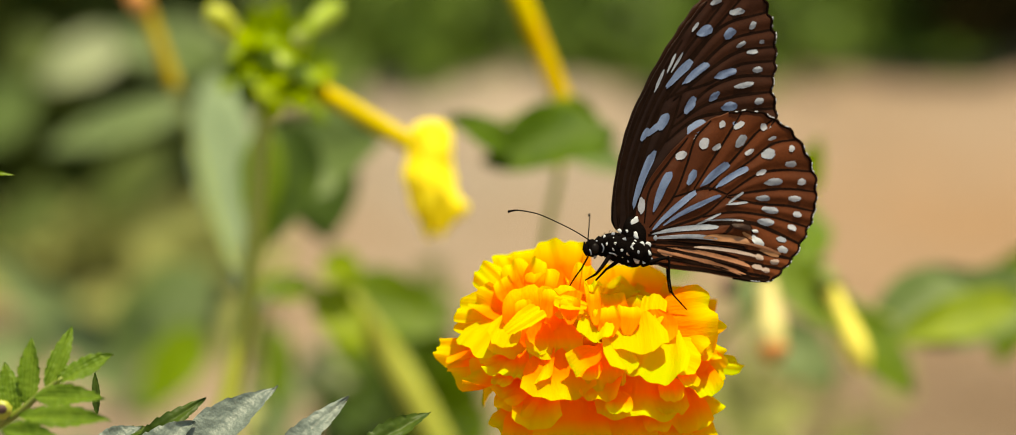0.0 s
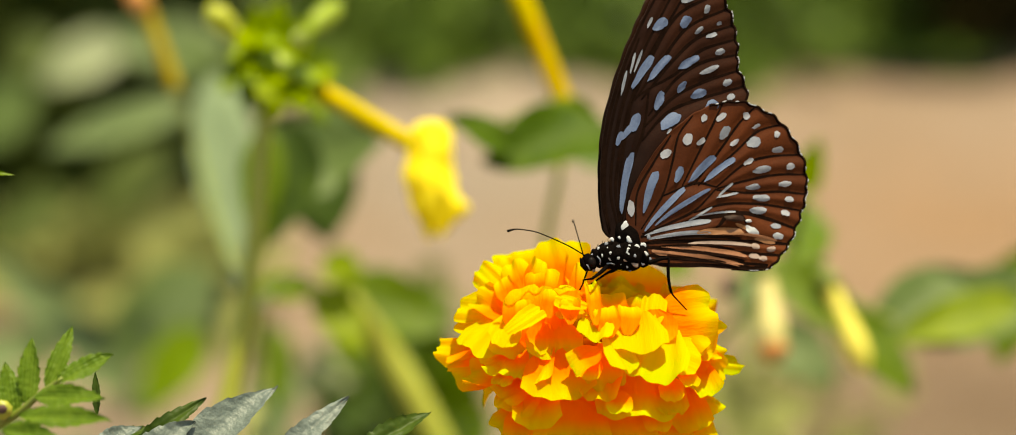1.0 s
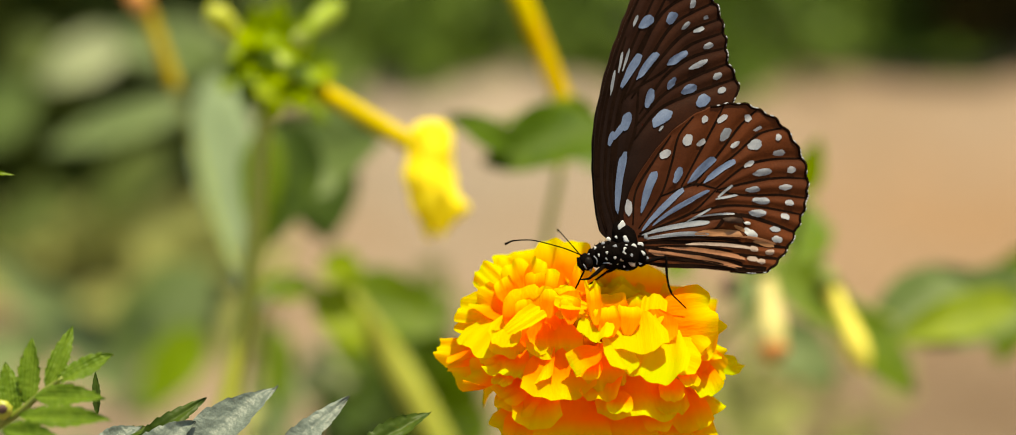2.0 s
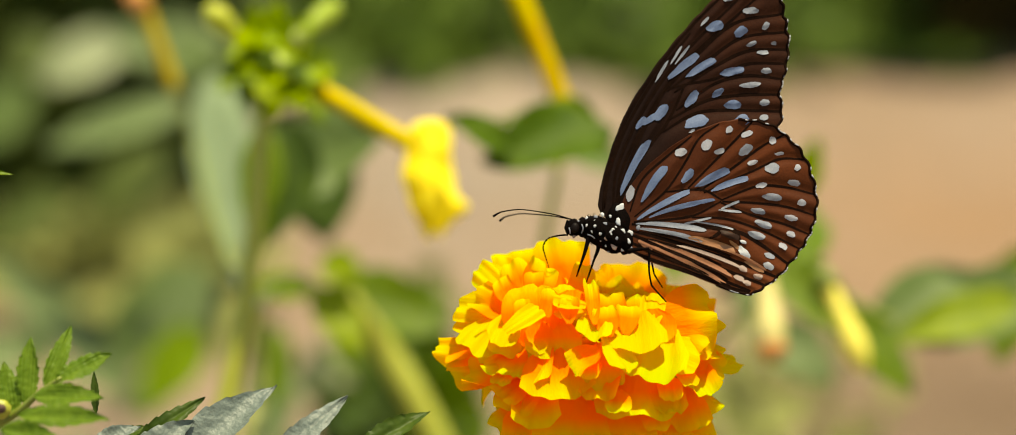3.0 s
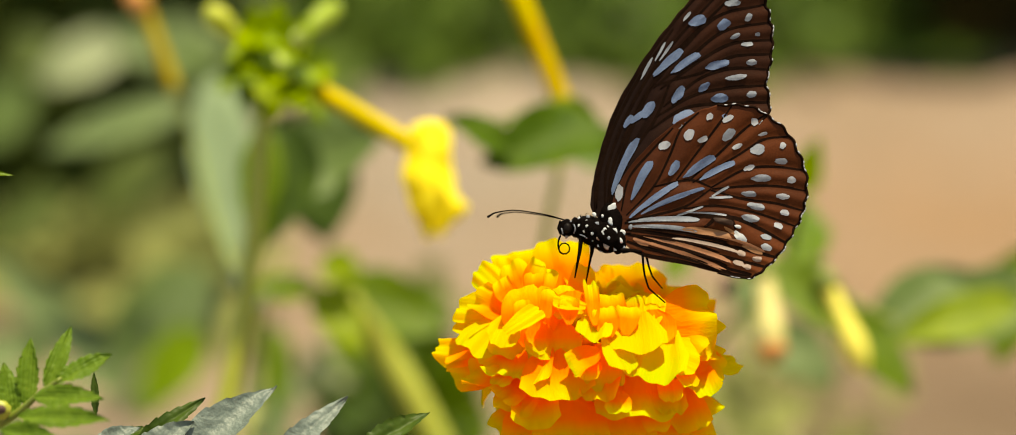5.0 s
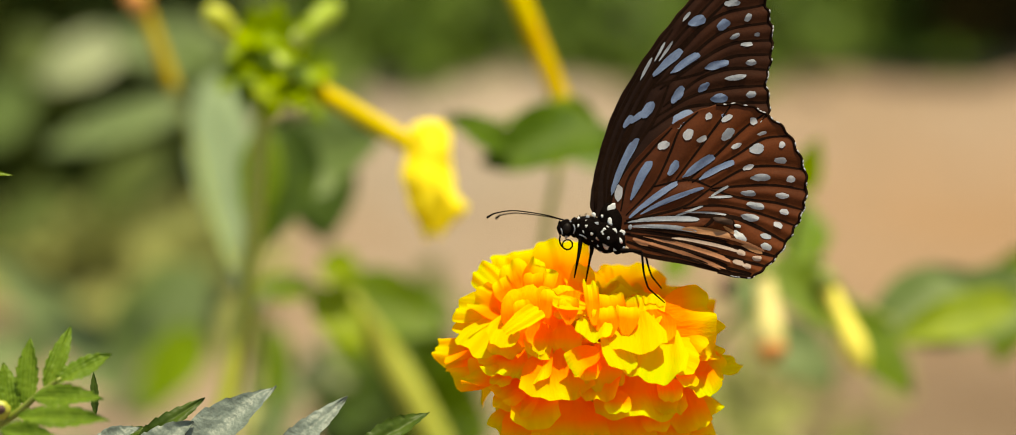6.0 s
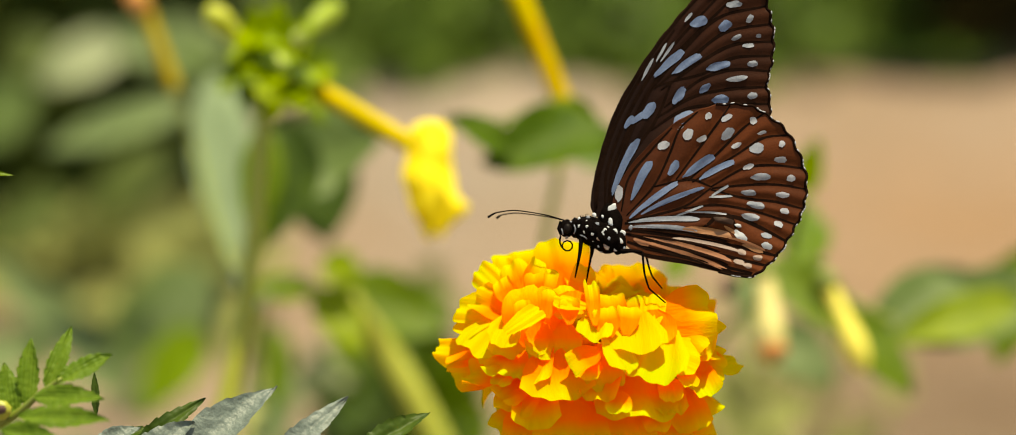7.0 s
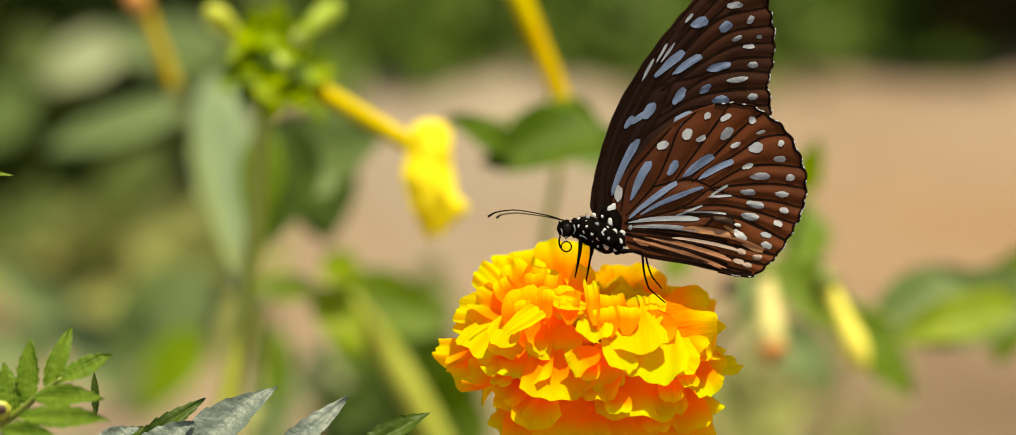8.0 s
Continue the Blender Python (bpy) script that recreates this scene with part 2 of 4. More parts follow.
def blade(length, width, fold=0.15, droop=0.2, wave=0.0, teeth=0, seed=0.0, rows=14, cols=6, belly=0.42, bite=0.22, crinkle=0.0):
    """A leaf along +Y with its face to +Z: pointed, folded along the midrib, drooping, with a waved or toothed margin."""
    bm = bmesh.new()
    grid = []
    for i in range(rows + 1):
        s = i / rows
        w = width / 2 * (math.sin(math.pi * s ** (math.log(0.5) / math.log(belly))) ** 0.8 if 0 < s < 1 else 0.0)
        w = max(w, width * 0.012)
        if teeth:
            w *= 1 + bite * ((s * teeth) % 1.0 - 0.5)
        line = []
        for j in range(-cols // 2, cols // 2 + 1):
            t = j / (cols / 2)
            z = fold * abs(t) * w - droop * length * s * s + wave * width * math.sin(7 * s + 2.5 * t + seed) * abs(t)
            z += 0.03 * width * noise.noise(Vector((s * 4, t * 2, seed))) + crinkle * width * noise.noise(Vector((s * 16, t * 3, seed)))
            line.append(bm.verts.new((t * w, s * length, z)))
        grid.append(line)
    for a, b in zip(grid, grid[1:]):
        for j in range(len(a) - 1):
            bm.faces.new((a[j], a[j + 1], b[j + 1], b[j]))
    return bm


def facing(base, tip, normal):
    """The turn whose +Y goes from base to tip, with +Z as near normal as can be."""
    y = (tip - base).normalized()
    x = y.cross(normal).normalized()
    z = x.cross(y)
    return Matrix((x, y, z)).transposed().to_4x4()


def leaf(parent, base, tip, width, material, normal=None, seed=0.0, name="leaf", label="", **shape):
    normal = Vector(normal) if normal else -AHEAD * 0.8 + Vector((0, 0, 0.6))
    ob = part(name, blade((tip - base).length, width, seed=seed, **shape), material, parent, label)
    ob.matrix_basis = Matrix.Translation(base - parent.location) @ facing(base, tip, normal)
    return ob


def rod(name, parent, points, radii, material, label="", sides=10):
    bm = bmesh.new()
    path = smooth_path(points, max(8, 5 * len(points)))
    n = len(path)
    if not isinstance(radii, (list, tuple)):
        radii = (radii, radii)
    rr = [float(np.interp(i / (n - 1), np.linspace(0, 1, len(radii)), radii)) for i in range(n)]
    tube(bm, [p - parent.location for p in path], rr, sides)
    return part(name, bm, material, parent, label)


# ---- ground ----
def ground_sheet():
    bm = bmesh.new()
    n = 90
    at = [math.copysign(math.sinh(abs(i) / n * 6.2) / math.sinh(6.2) * 200, i) for i in range(-n, n + 1)]
    rows = []
    for y in at:
        row = []
        for x in at:
            z = 0.012 * noise.noise(Vector((x * 3, y * 3, 0))) + 0.006 * noise.noise(Vector((x * 14, y * 14, 3)))
            row.append(bm.verts.new((x, y + 1.5, z - 0.006)))
        rows.append(row)
    for a, b in zip(rows, rows[1:]):
        for j in range(len(a) - 1):
            bm.faces.new((a[j], a[j + 1], b[j + 1], b[j]))
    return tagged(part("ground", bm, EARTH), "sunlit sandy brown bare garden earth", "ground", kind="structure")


ground_sheet()


def leaf_mass(name, place_of, count, size, material, label, category, seed):
    """Many small leaves in one mesh; place_of gives each one's place."""
    rnd = random.Random(seed)
    verts, faces = [], []
    outline = ((0, 0), (0.32, 0.25), (0.42, 0.5), (0.26, 0.8), (0, 1.05), (-0.26, 0.8), (-0.42, 0.5), (-0.32, 0.25))
    for _ in range(count):
        p = place_of(rnd)
        turn = Euler((rnd.uniform(-0.2, 1.3), rnd.uniform(-0.6, 0.6), rnd.uniform(0, 6.3))).to_matrix()
        s = size * rnd.uniform(0.6, 1.3)
        k = len(verts)
        mid = p + turn @ Vector((0, 0.5 * s, -0.10 * s))
        verts.append(mid)
        for x, y in outline:
            verts.append(p + turn @ Vector((x * s, y * s, 0.05 * s * (y - 0.5))))
        for j in range(8):
            faces.append((k, k + 1 + j, k + 1 + (j + 1) % 8))
    me = bpy.data.meshes.new(name)
    me.from_pydata([tuple(v) for v in verts], [], faces)
    me.materials.append(material)
    me.polygons.foreach_set("use_smooth", [True] * len(me.polygons))
    return tagged(new(name, me), label, category, kind="stuff")


def hedge_place(rnd):
    """A bank of leaves that leans back from the bare earth."""
    x = rnd.uniform(-1.6, 0.41)
    z = 0.42 * rnd.random() ** 1.3
    return Vector((x, 2.05 - 0.22 * math.exp(-((x - 0.16) / 0.1) ** 2) - 0.19 * math.exp(-((x + 0.18) / 0.13) ** 2) + 0.015 * math.sin(x * 11) + 1.7 * z + 0.12 * rnd.random(), z))


def thicket_place(rnd):
    x = rnd.uniform(0.385, 1.9)
    z = 0.21 * rnd.random()
    return Vector((x, 2.08 + 0.02 * math.sin(x * 13) - 0.12 * z + 0.45 * rnd.random() ** 1.5, z))


leaf_mass("hedge", hedge_place, 4600, 0.05, LEAF_HEDGE, "green leafy hedge behind the bare earth", "hedge", 5)
leaf_mass("thicket", thicket_place, 3400, 0.05, LEAF_SHADE, "thicket behind the bare earth, coloured dark brown for deep shade", "thicket", 6)


def weeds_place(u, v, y, du, dv, dy):
    def place(rnd):
        p = spread(u + du * max(-1.7, min(1.7, rnd.gauss(0, 1))), 0, y + rnd.gauss(0, dy))
        top = spread(u, v + abs(rnd.gauss(0, dv)), y).z
        p.z = max(0.004, top * rnd.random() ** 0.5)
        return p
    return place


leaf_mass("weeds", weeds_place(1190, 610, 0.85, 120, 20, 0.07), 190, 0.020, LEAF_STRAW, "low straw-green weeds on the earth", "weeds", 21)
leaf_mass("weeds", weeds_place(585, 625, 0.58, 60, 20, 0.04), 300, 0.020, LEAF_DARK, "low dark green weeds on the earth", "weeds", 24)
leaf_mass("weeds", weeds_place(630, 610, 0.62, 45, 25, 0.05), 300, 0.022, LEAF_GREEN, "low green weeds on the earth", "weeds", 22)
# added to hide the bush's dark shadow on the earth behind
leaf_mass("weeds", weeds_place(170, 402, 1.30, 130, 12, 0.04), 170, 0.034, LEAF_STRAW, "straw-green weeds added to cover the bush's shadow", "weeds", 25)
leaf_mass("weeds", weeds_place(40, 620, 0.70, 90, 25, 0.06), 50, 0.026, LEAF_DUSTY, "low dusty green weeds on the earth", "weeds", 23)


# ---- plants behind the flower ----
def trumpet(parent, start, end, radius, tint, bell=None, label="", droop=-0.01):
    """A long tubular blossom; bell: top and tip of its half-open mouth."""
    f = new("blossom")
    f.parent = parent
    if label:
        tagged(f, label)
    f.location = start - parent.location
    span = end - start
    bm = bmesh.new()
    sag = Vector((0, 0, droop * span.length))
    path = smooth_path([Vector(), span * 0.5 - sag, span], 14)
    tube(bm, path, [radius * (0.98 + 0.10 * (abs(2 * i / 13 - 1) ** 2)) for i in range(14)], 10)
    part("corolla_tube", bm, tint, f)
    if bell is not None:
        flare(f, bell[0] - start, bell[1] - start)
    return f


def flare(f, neck, mouth):
    """The drooping, crumpled mouth of a wilting trumpet flower: a puffed shoulder, a waist and a skewed lip."""
    way = mouth - neck
    bm = bmesh.new()
    length = way.length
    side = Vector((1, 0, 0))
    rings, sides, count = [], 44, 22
    for i in range(count):
        s = i / (count - 1)
        r = float(np.interp(s, (0, 0.03, 0.08, 0.25, 0.40, 0.55, 0.72, 0.85, 1), (0.0022, 0.0040, 0.0052, 0.0058, 0.0059, 0.0060, 0.0065, 0.0046, 0.0020)))
        shift = float(np.interp(s, (0, 0.08, 0.25, 0.40, 0.55, 0.72, 0.85, 1), (0, -0.0002, -0.0008, -0.0013, -0.0007, 0.0009, 0.0004, 0)))
        ring = []
        for j in range(sides):
            a = 2 * math.pi * j / sides
            k = r * (1 + 0.05 * math.cos(7 * a) + 0.16 * s * math.cos(5 * a + 0.9 + 1.2 * s) + 0.10 * s * math.cos(9 * a - 2 * s) + 0.30 * noise.noise(Vector((math.cos(a) * 1.6, math.sin(a) * 1.6, s * 5))))
            k *= 1 + 0.26 * math.exp(-((s - 0.75) / 0.09) ** 2) * max(0, math.cos(a)) ** 3
            drop = 0.05 * s * math.cos(3 * a + 0.7)
            ring.append(bm.verts.new(neck + way * (s + drop) + side * (shift + k * math.cos(a)) + AHEAD * (0.85 * k * math.sin(a))))
        rings.append(ring)
    for a, b in zip(rings, rings[1:]):
        for j in range(sides):
            bm.faces.new((a[j], a[(j + 1) % sides], b[(j + 1) % sides], b[j]))
    bm.faces.new(rings[0][::-1])
    bmesh.ops.recalc_face_normals(bm, faces=bm.faces)
    part("corolla_mouth", bm, BELL, f, "bright yellow drooping half-closed corolla")


def bud(parent, start, end, width, tint, tip_tint=None, label=""):
    b = new("flower_bud")
    b.parent = parent
    b.location = start - parent.location
    if label:
        tagged(b, label)
    span = end - start
    bm = bmesh.new()
    n = 12
    shape = [0.30, 0.36, 0.40, 0.42, 0.44, 0.48, 0.55, 0.60, 0.62, 0.58, 0.44, 0.18]
    tube(bm, [span * (i / (n - 1)) for i in range(n)], [width * s for s in shape], 10)
    part("petals", bm, tint, b)
    if tip_tint:
        bm = bmesh.new()
        tube(bm, [span * (0.86 + 0.2 * i / 5) for i in range(6)], [width * s for s in (0.5, 0.62, 0.62, 0.5, 0.34, 0.12)], 10)
        part("tip", bm, tip_tint, b, "rust-coloured withered tip")
    bm = bmesh.new()
    tube(bm, [span * (-0.06 + 0.22 * i / 5) for i in range(6)], [width * s for s in (0.22, 0.44, 0.5, 0.46, 0.42, 0.40)], 8)
    part("calyx", bm, STEM, b)
    return b


def left_shrub():
    y = 0.20
    foot = spread(330, 700, y)
    foot.z = 0.0
    p = root("flowering_shrub", foot, "leafy green shrub with long yellow trumpet flowers and dusty leaves", "plant", "shrubs behind the flower")
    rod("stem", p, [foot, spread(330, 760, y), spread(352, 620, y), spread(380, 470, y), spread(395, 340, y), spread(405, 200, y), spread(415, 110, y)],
        (0.004, 0.0026, 0.0017), STEM_SUNLIT)
    # this rod stands for the paler right side of the main stem
    rod("stem", p, [foot + Vector((0.02, 0.05, 0)), spread(390, 700, y + 0.12), spread(398, 560, y + 0.14), spread(410, 440, y + 0.12)], (0.004, 0.0034, 0.0012), STEM_PALE_SIDE)
    rod("branch", p, [spread(380, 470, y), spread(330, 330, y + 0.12), spread(292, 190, y + 0.16), spread(270, 130, y + 0.1)], (0.0013, 0.0008), STEM)
    rod("branch", p, [spread(372, 500, y), spread(440, 440, y + 0.08), spread(530, 450, y + 0.15)], (0.0011, 0.0010), STEM)
    trumpet(p, spread(462, 122, y - 0.01), spread(652, 234, y - 0.02), 0.0024, TUBE, (spread(668, 186, y - 0.02), spread(668, 362, y - 0.025)), "yellow trumpet flower with a drooping mouth")
    trumpet(p, spread(272, 140, y + 0.10), spread(216, -12, y + 0.10), 0.0021, TUBE_SPENT, None, "spent yellow flower tube")
    bud(p, spread(382, 74, y - 0.005), spread(320, 10, y - 0.01), 0.0056, STEM_PALE, None, "pale yellow-green closed bud")
    bud(p, spread(452, 66, y), spread(524, 6, y + 0.02), 0.0052, STEM_LIME, None, "pale yellow-green closed bud")
    rod("calyx", p, [spread(388, 78, y - 0.012), spread(425, 97, y - 0.020), spread(492, 136, y - 0.018)], (0.0012, 0.0031, 0.0030), STEM_LIME, "lime green calyx at the foot of the flower")
    for i, (u, v, uu, vv, w, tint, back) in enumerate((
            (400, 96, 395, 12, 0.009, LEAF_LIME, 0.005), (425, 100, 428, 6, 0.010, LEAF_LIME, 0.005), (445, 108, 470, 30, 0.010, LEAF_LIME, 0.01), (415, 92, 450, 40, 0.009, LEAF_LIME, 0.0),
            (395, 96, 340, 140, 0.009, LEAF_VIVID, 0.0), (410, 104, 372, 160, 0.008, LEAF_GREEN, 0.005), (425, 112, 420, 186, 0.010, LEAF_LIME, 0.0), (445, 118, 500, 188, 0.009, LEAF_VIVID, 0.0),
            (455, 108, 512, 84, 0.008, LEAF_GREEN, 0.012), (380, 80, 352, 44, 0.006, LEAF_VIVID, 0.0))):
        leaf(p, spread(u, v, y + back), spread(uu, vv, y + back - 0.008), w, tint, seed=i * 1.1, name="bract", fold=0.4, droop=0.1, wave=0.1)
    rnd = random.Random(8)
    for i in range(20):
        u, v = 376 + 5.2 * i, 68 + 3.3 * i
        a = rnd.uniform(0, 6.28)
        leaf(p, spread(u, v, y - 0.010), spread(u + 46 * math.cos(a), v + 38 * math.sin(a), y - (0.016, 0.030)[i % 2]), 0.0090, LEAF_LIME, normal=-AHEAD + RISE * 0.6, seed=i * 1.1, name="bract", fold=0.1, droop=0.05, wave=0.1)
    bm = bmesh.new()
    tube(bm, [spread(228, 22, y + 0.1) - p.location, spread(215, 2, y + 0.1) - p.location, spread(200, -14, y + 0.1) - p.location], [0.0024, 0.0034, 0.003], 10)
    part("withered_tip", bm, TIP_RED, p, "rusty orange withered flower tip")
    high = (
        (332, 112, 366, 404, 0.021, LEAF_FROST, 0.20), (300, 158, 66, 226, 0.0165, LEAF_DUSTY, 0.42),
        (450, 190, 420, 372, 0.024, LEAF_DARK, 0.06), (440, 250, 590, 215, 0.026, LEAF_SAGE, 0.09), (410, 190, 400, 400, 0.012, LEAF_GREEN, 0.03),
        (480, 210, 506, 372, 0.027, LEAF_DARK, 0.15), (500, 260, 470, 310, 0.012, LEAF_DUSTY, 0.08),
    )
    low = (
        (190, 60, 60, 128, 0.026, LEAF_SUNLIT, 0.64), (360, 78, 150, 62, 0.030, LEAF_DUSTY, 0.66), (90, 60, 10, 110, 0.030, LEAF_BUSH, 0.90), (50, 130, -60, 230, 0.034, LEAF_SAGE, 0.80), (300, 60, 290, 130, 0.03, LEAF_SAGE, 0.60),
        (330, 420, 190, 520, 0.032, LEAF_SAGE, 0.46), (310, 420, 240, 600, 0.024, LEAF_DUSTY, 0.42), (312, 505, 222, 640, 0.024, LEAF_VIVID, 0.38),
    )
    lowest = (
        (510, 440, 690, 510, 0.022, LEAF_GREEN, 0.14), (490, 445, 560, 540, 0.014, LEAF_BRIGHT, 0.10), (500, 400, 560, 430, 0.012, LEAF_BRIGHT, 0.14), (400, 440, 500, 450, 0.010, LEAF_VIVID, 0.12),
        (420, 500, 432, 630, 0.013, LEAF_GREEN, 0.24), (-20, 390, 250, 650, 0.017, LEAF_DUSTY, 0.45), (250, 430, 170, 600, 0.026, LEAF_SAGE, 0.52), (260, 230, 130, 330, 0.030, LEAF_BUSH, 0.90), (570, 555, 440, 600, 0.024, LEAF_SUNLIT, 0.50),
        (396, 440, 350, 575, 0.015, LEAF_STRAW, 0.14), (110, 290, -30, 380, 0.026, LEAF_BUSH, 0.80), (430, 560, 420, 700, 0.020, LEAF_DUSTY, 0.36),
    )
    for i, (u, v, uu, vv, w, tint, back) in enumerate(high + low + lowest):
        leaf(p, spread(u, v, y + back), spread(uu, vv, y + back - 0.01), w, tint, seed=i * 1.7, fold=0.25, droop=0.06, wave=0.06,
             normal=-AHEAD + Vector((0.25 * math.sin(i * 2.1), 0, 0.55)))
    rod("stalk", p, [spread(540, 462, y + 0.11), spread(588, 530, y + 0.12), spread(640, 612, y + 0.12), spread(706, 740, y + 0.12)], (0.0030, 0.0046, 0.0046), STEM_SUNLIT)


def far_bush():
    """The shaded bush that fills the distance beside the bare earth."""
    y = 1.50
    foot = spread(60, 300, y)
    foot.z = 0.0
    b = root("bush", foot, "dense dark green shaded bush on several stems", "bush")
    rnd = random.Random(3)
    for i in range(6):
        top = spread(rnd.uniform(-150, 330), rnd.uniform(-80, 220), y + rnd.uniform(-0.05, 0.1))
        rod("branch", b, [foot + Vector((0.01 * i - 0.03, 0, 0)), (foot + top) / 2 + Vector((0.02 * (i - 3), 0, 0)), top], (0.005, 0.003, 0.0015), STEM)

    def place(r):
        u, v = r.gauss(90, 150), r.uniform(-230, 358)
        if u > 360:
            u -= 330
        return spread(u, min(v, 352), y + r.uniform(-0.08, 0.16)) - foot
    crown = leaf_mass("foliage", place, 2000, 0.047, LEAF_BUSH, "", "", 31)
    crown.parent, crown.location = b, (0, 0, 0)


def middle_shrub():
    y = 0.24
    foot = spread(830, 700, y)
    foot.z = 0.0
    p = root("flowering_shrub", foot, "slender green shrub with a yellow flower tube and one broad leaf", "plant", "shrubs behind the flower")
    rod("stem", p, [foot, spread(830, 600, y), spread(838, 400, y), spread(862, 270, y), spread(874, 170, y)], (0.003, 0.0013, 0.0010), STEM_SUNLIT)
    trumpet(p, spread(876, 176, y - 0.01), spread(797, -20, y - 0.01), 0.0028, TUBE_STREAKED, None, "long yellow flower tube with rusty streaks", 0.0)
    # the broad leaf in pieces: shaded body and lit top by colour
    leaf(p, spread(950, 204, y - 0.02), spread(748, 234, y - 0.03), 0.021, LEAF_GREEN_SHADED, fold=0.3, droop=0.10, wave=0.14, seed=1.0)
    leaf(p, spread(940, 205, y - 0.01), spread(780, 178, y - 0.02), 0.014, LEAF_VIVID, fold=0.3, droop=0.1, wave=0.2, seed=3.0)
    leaf(p, spread(790, 226, y - 0.028), spread(688, 180, y - 0.034), 0.010, LEAF_GREEN_SHADED, fold=0.4, droop=0.05, wave=0.1, seed=5.0)
    leaf(p, spread(880, 225, y + 0.03), spread(970, 262, y + 0.02), 0.011, LEAF_SAGE, seed=4.0, fold=0.3, droop=0.1)


def right_shrub():
    y = 0.26
    foot = spread(1080, 700, y)
    foot.z = 0.0
    p = root("flowering_shrub", foot, "green shrub with hanging cream and yellow buds", "plant", "shrubs behind the flower")
    rod("stem", p, [foot, spread(1082, 620, y + 0.04), spread(1110, 520, y + 0.04), spread(1200, 430, y + 0.02), spread(1240, 300, y)], (0.0016, 0.0013, 0.0012), STEM)
    rod("branch", p, [spread(1235, 400, y), spread(1320, 470, y + 0.01), spread(1420, 500, y + 0.02), spread(1560, 440, y + 0.03), spread(1640, 400, y + 0.03)], (0.0016, 0.0012), STEM)
    bud(p, spread(1180, 410, y - 0.015), spread(1194, 552, y - 0.02), 0.0072, BUD_PALE, TIP_RED, "cream bud with a rusty tip")
    bud(p, spread(1272, 424, y - 0.01), spread(1336, 574, y - 0.01), 0.0062, BUD_CREAM, None, "pale yellow hanging bud")
    rows = (
        (1195, 396, 1325, 520, 0.016, LEAF_GREEN, -0.004), (1296, 476, 1412, 606, 0.015, LEAF_GREEN, 0.0), (1580, 462, 1376, 522, 0.014, LEAF_BRIGHT, 0.010), (1490, 440, 1335, 508, 0.020, LEAF_SAGE, 0.022), (1500, 430, 1600, 520, 0.030, LEAF_BRIGHT, 0.06),
        (1350, 500, 1540, 430, 0.022, LEAF_DUSTY, 0.04), (1630, 440, 1375, 520, 0.022, LEAF_SAGE, 0.03),
        (1600, 380, 1540, 560, 0.020, LEAF_GREEN, 0.05),
        (1240, 300, 1264, 216, 0.009, LEAF_LIME, 0.02), (1180, 500, 1290, 590, 0.018, LEAF_DUSTY, 0.10),
        (1160, 400, 1150, 510, 0.010, LEAF_DUSTY, 0.08), (1060, 390, 1030, 430, 0.008, LEAF_GREEN, 0.0),
    )
    leaf(p, spread(1226, 420, y), spread(1262, 300, y + 0.05), 0.015, LEAF_GREEN, normal=(0.3, -0.5, 1), seed=2.0, fold=0.2, droop=0.05, wave=0.1)
    for u, v, size in ((1126, 444, 13), (1262, 412, 11)):
        bm = bmesh.new()
        blob(bm, spread(u, v, y) - foot, (size * GRID * 1.4, size * GRID * 1.4, size * GRID * 2), rough=0.4, seed=u)
        part("dry_node", bm, NODE, p, "dark brown withered node")
    rod("branch", p, [spread(1235, 400, y), spread(1180, 410, y), spread(1126, 440, y)], (0.0012, 0.0009), STEM)
    for i, (u, v, uu, vv, w, tint, back) in enumerate(rows):
        leaf(p, spread(u, v, y + back), spread(uu, vv, y + back - 0.01), w, tint, seed=i * 2.3 + 1, fold=0.25, droop=0.06, wave=0.06,
             normal=-AHEAD + Vector((0.25 * math.sin(i * 1.3), 0, 0.55)))


far_bush()
left_shrub()
middle_shrub()
right_shrub()


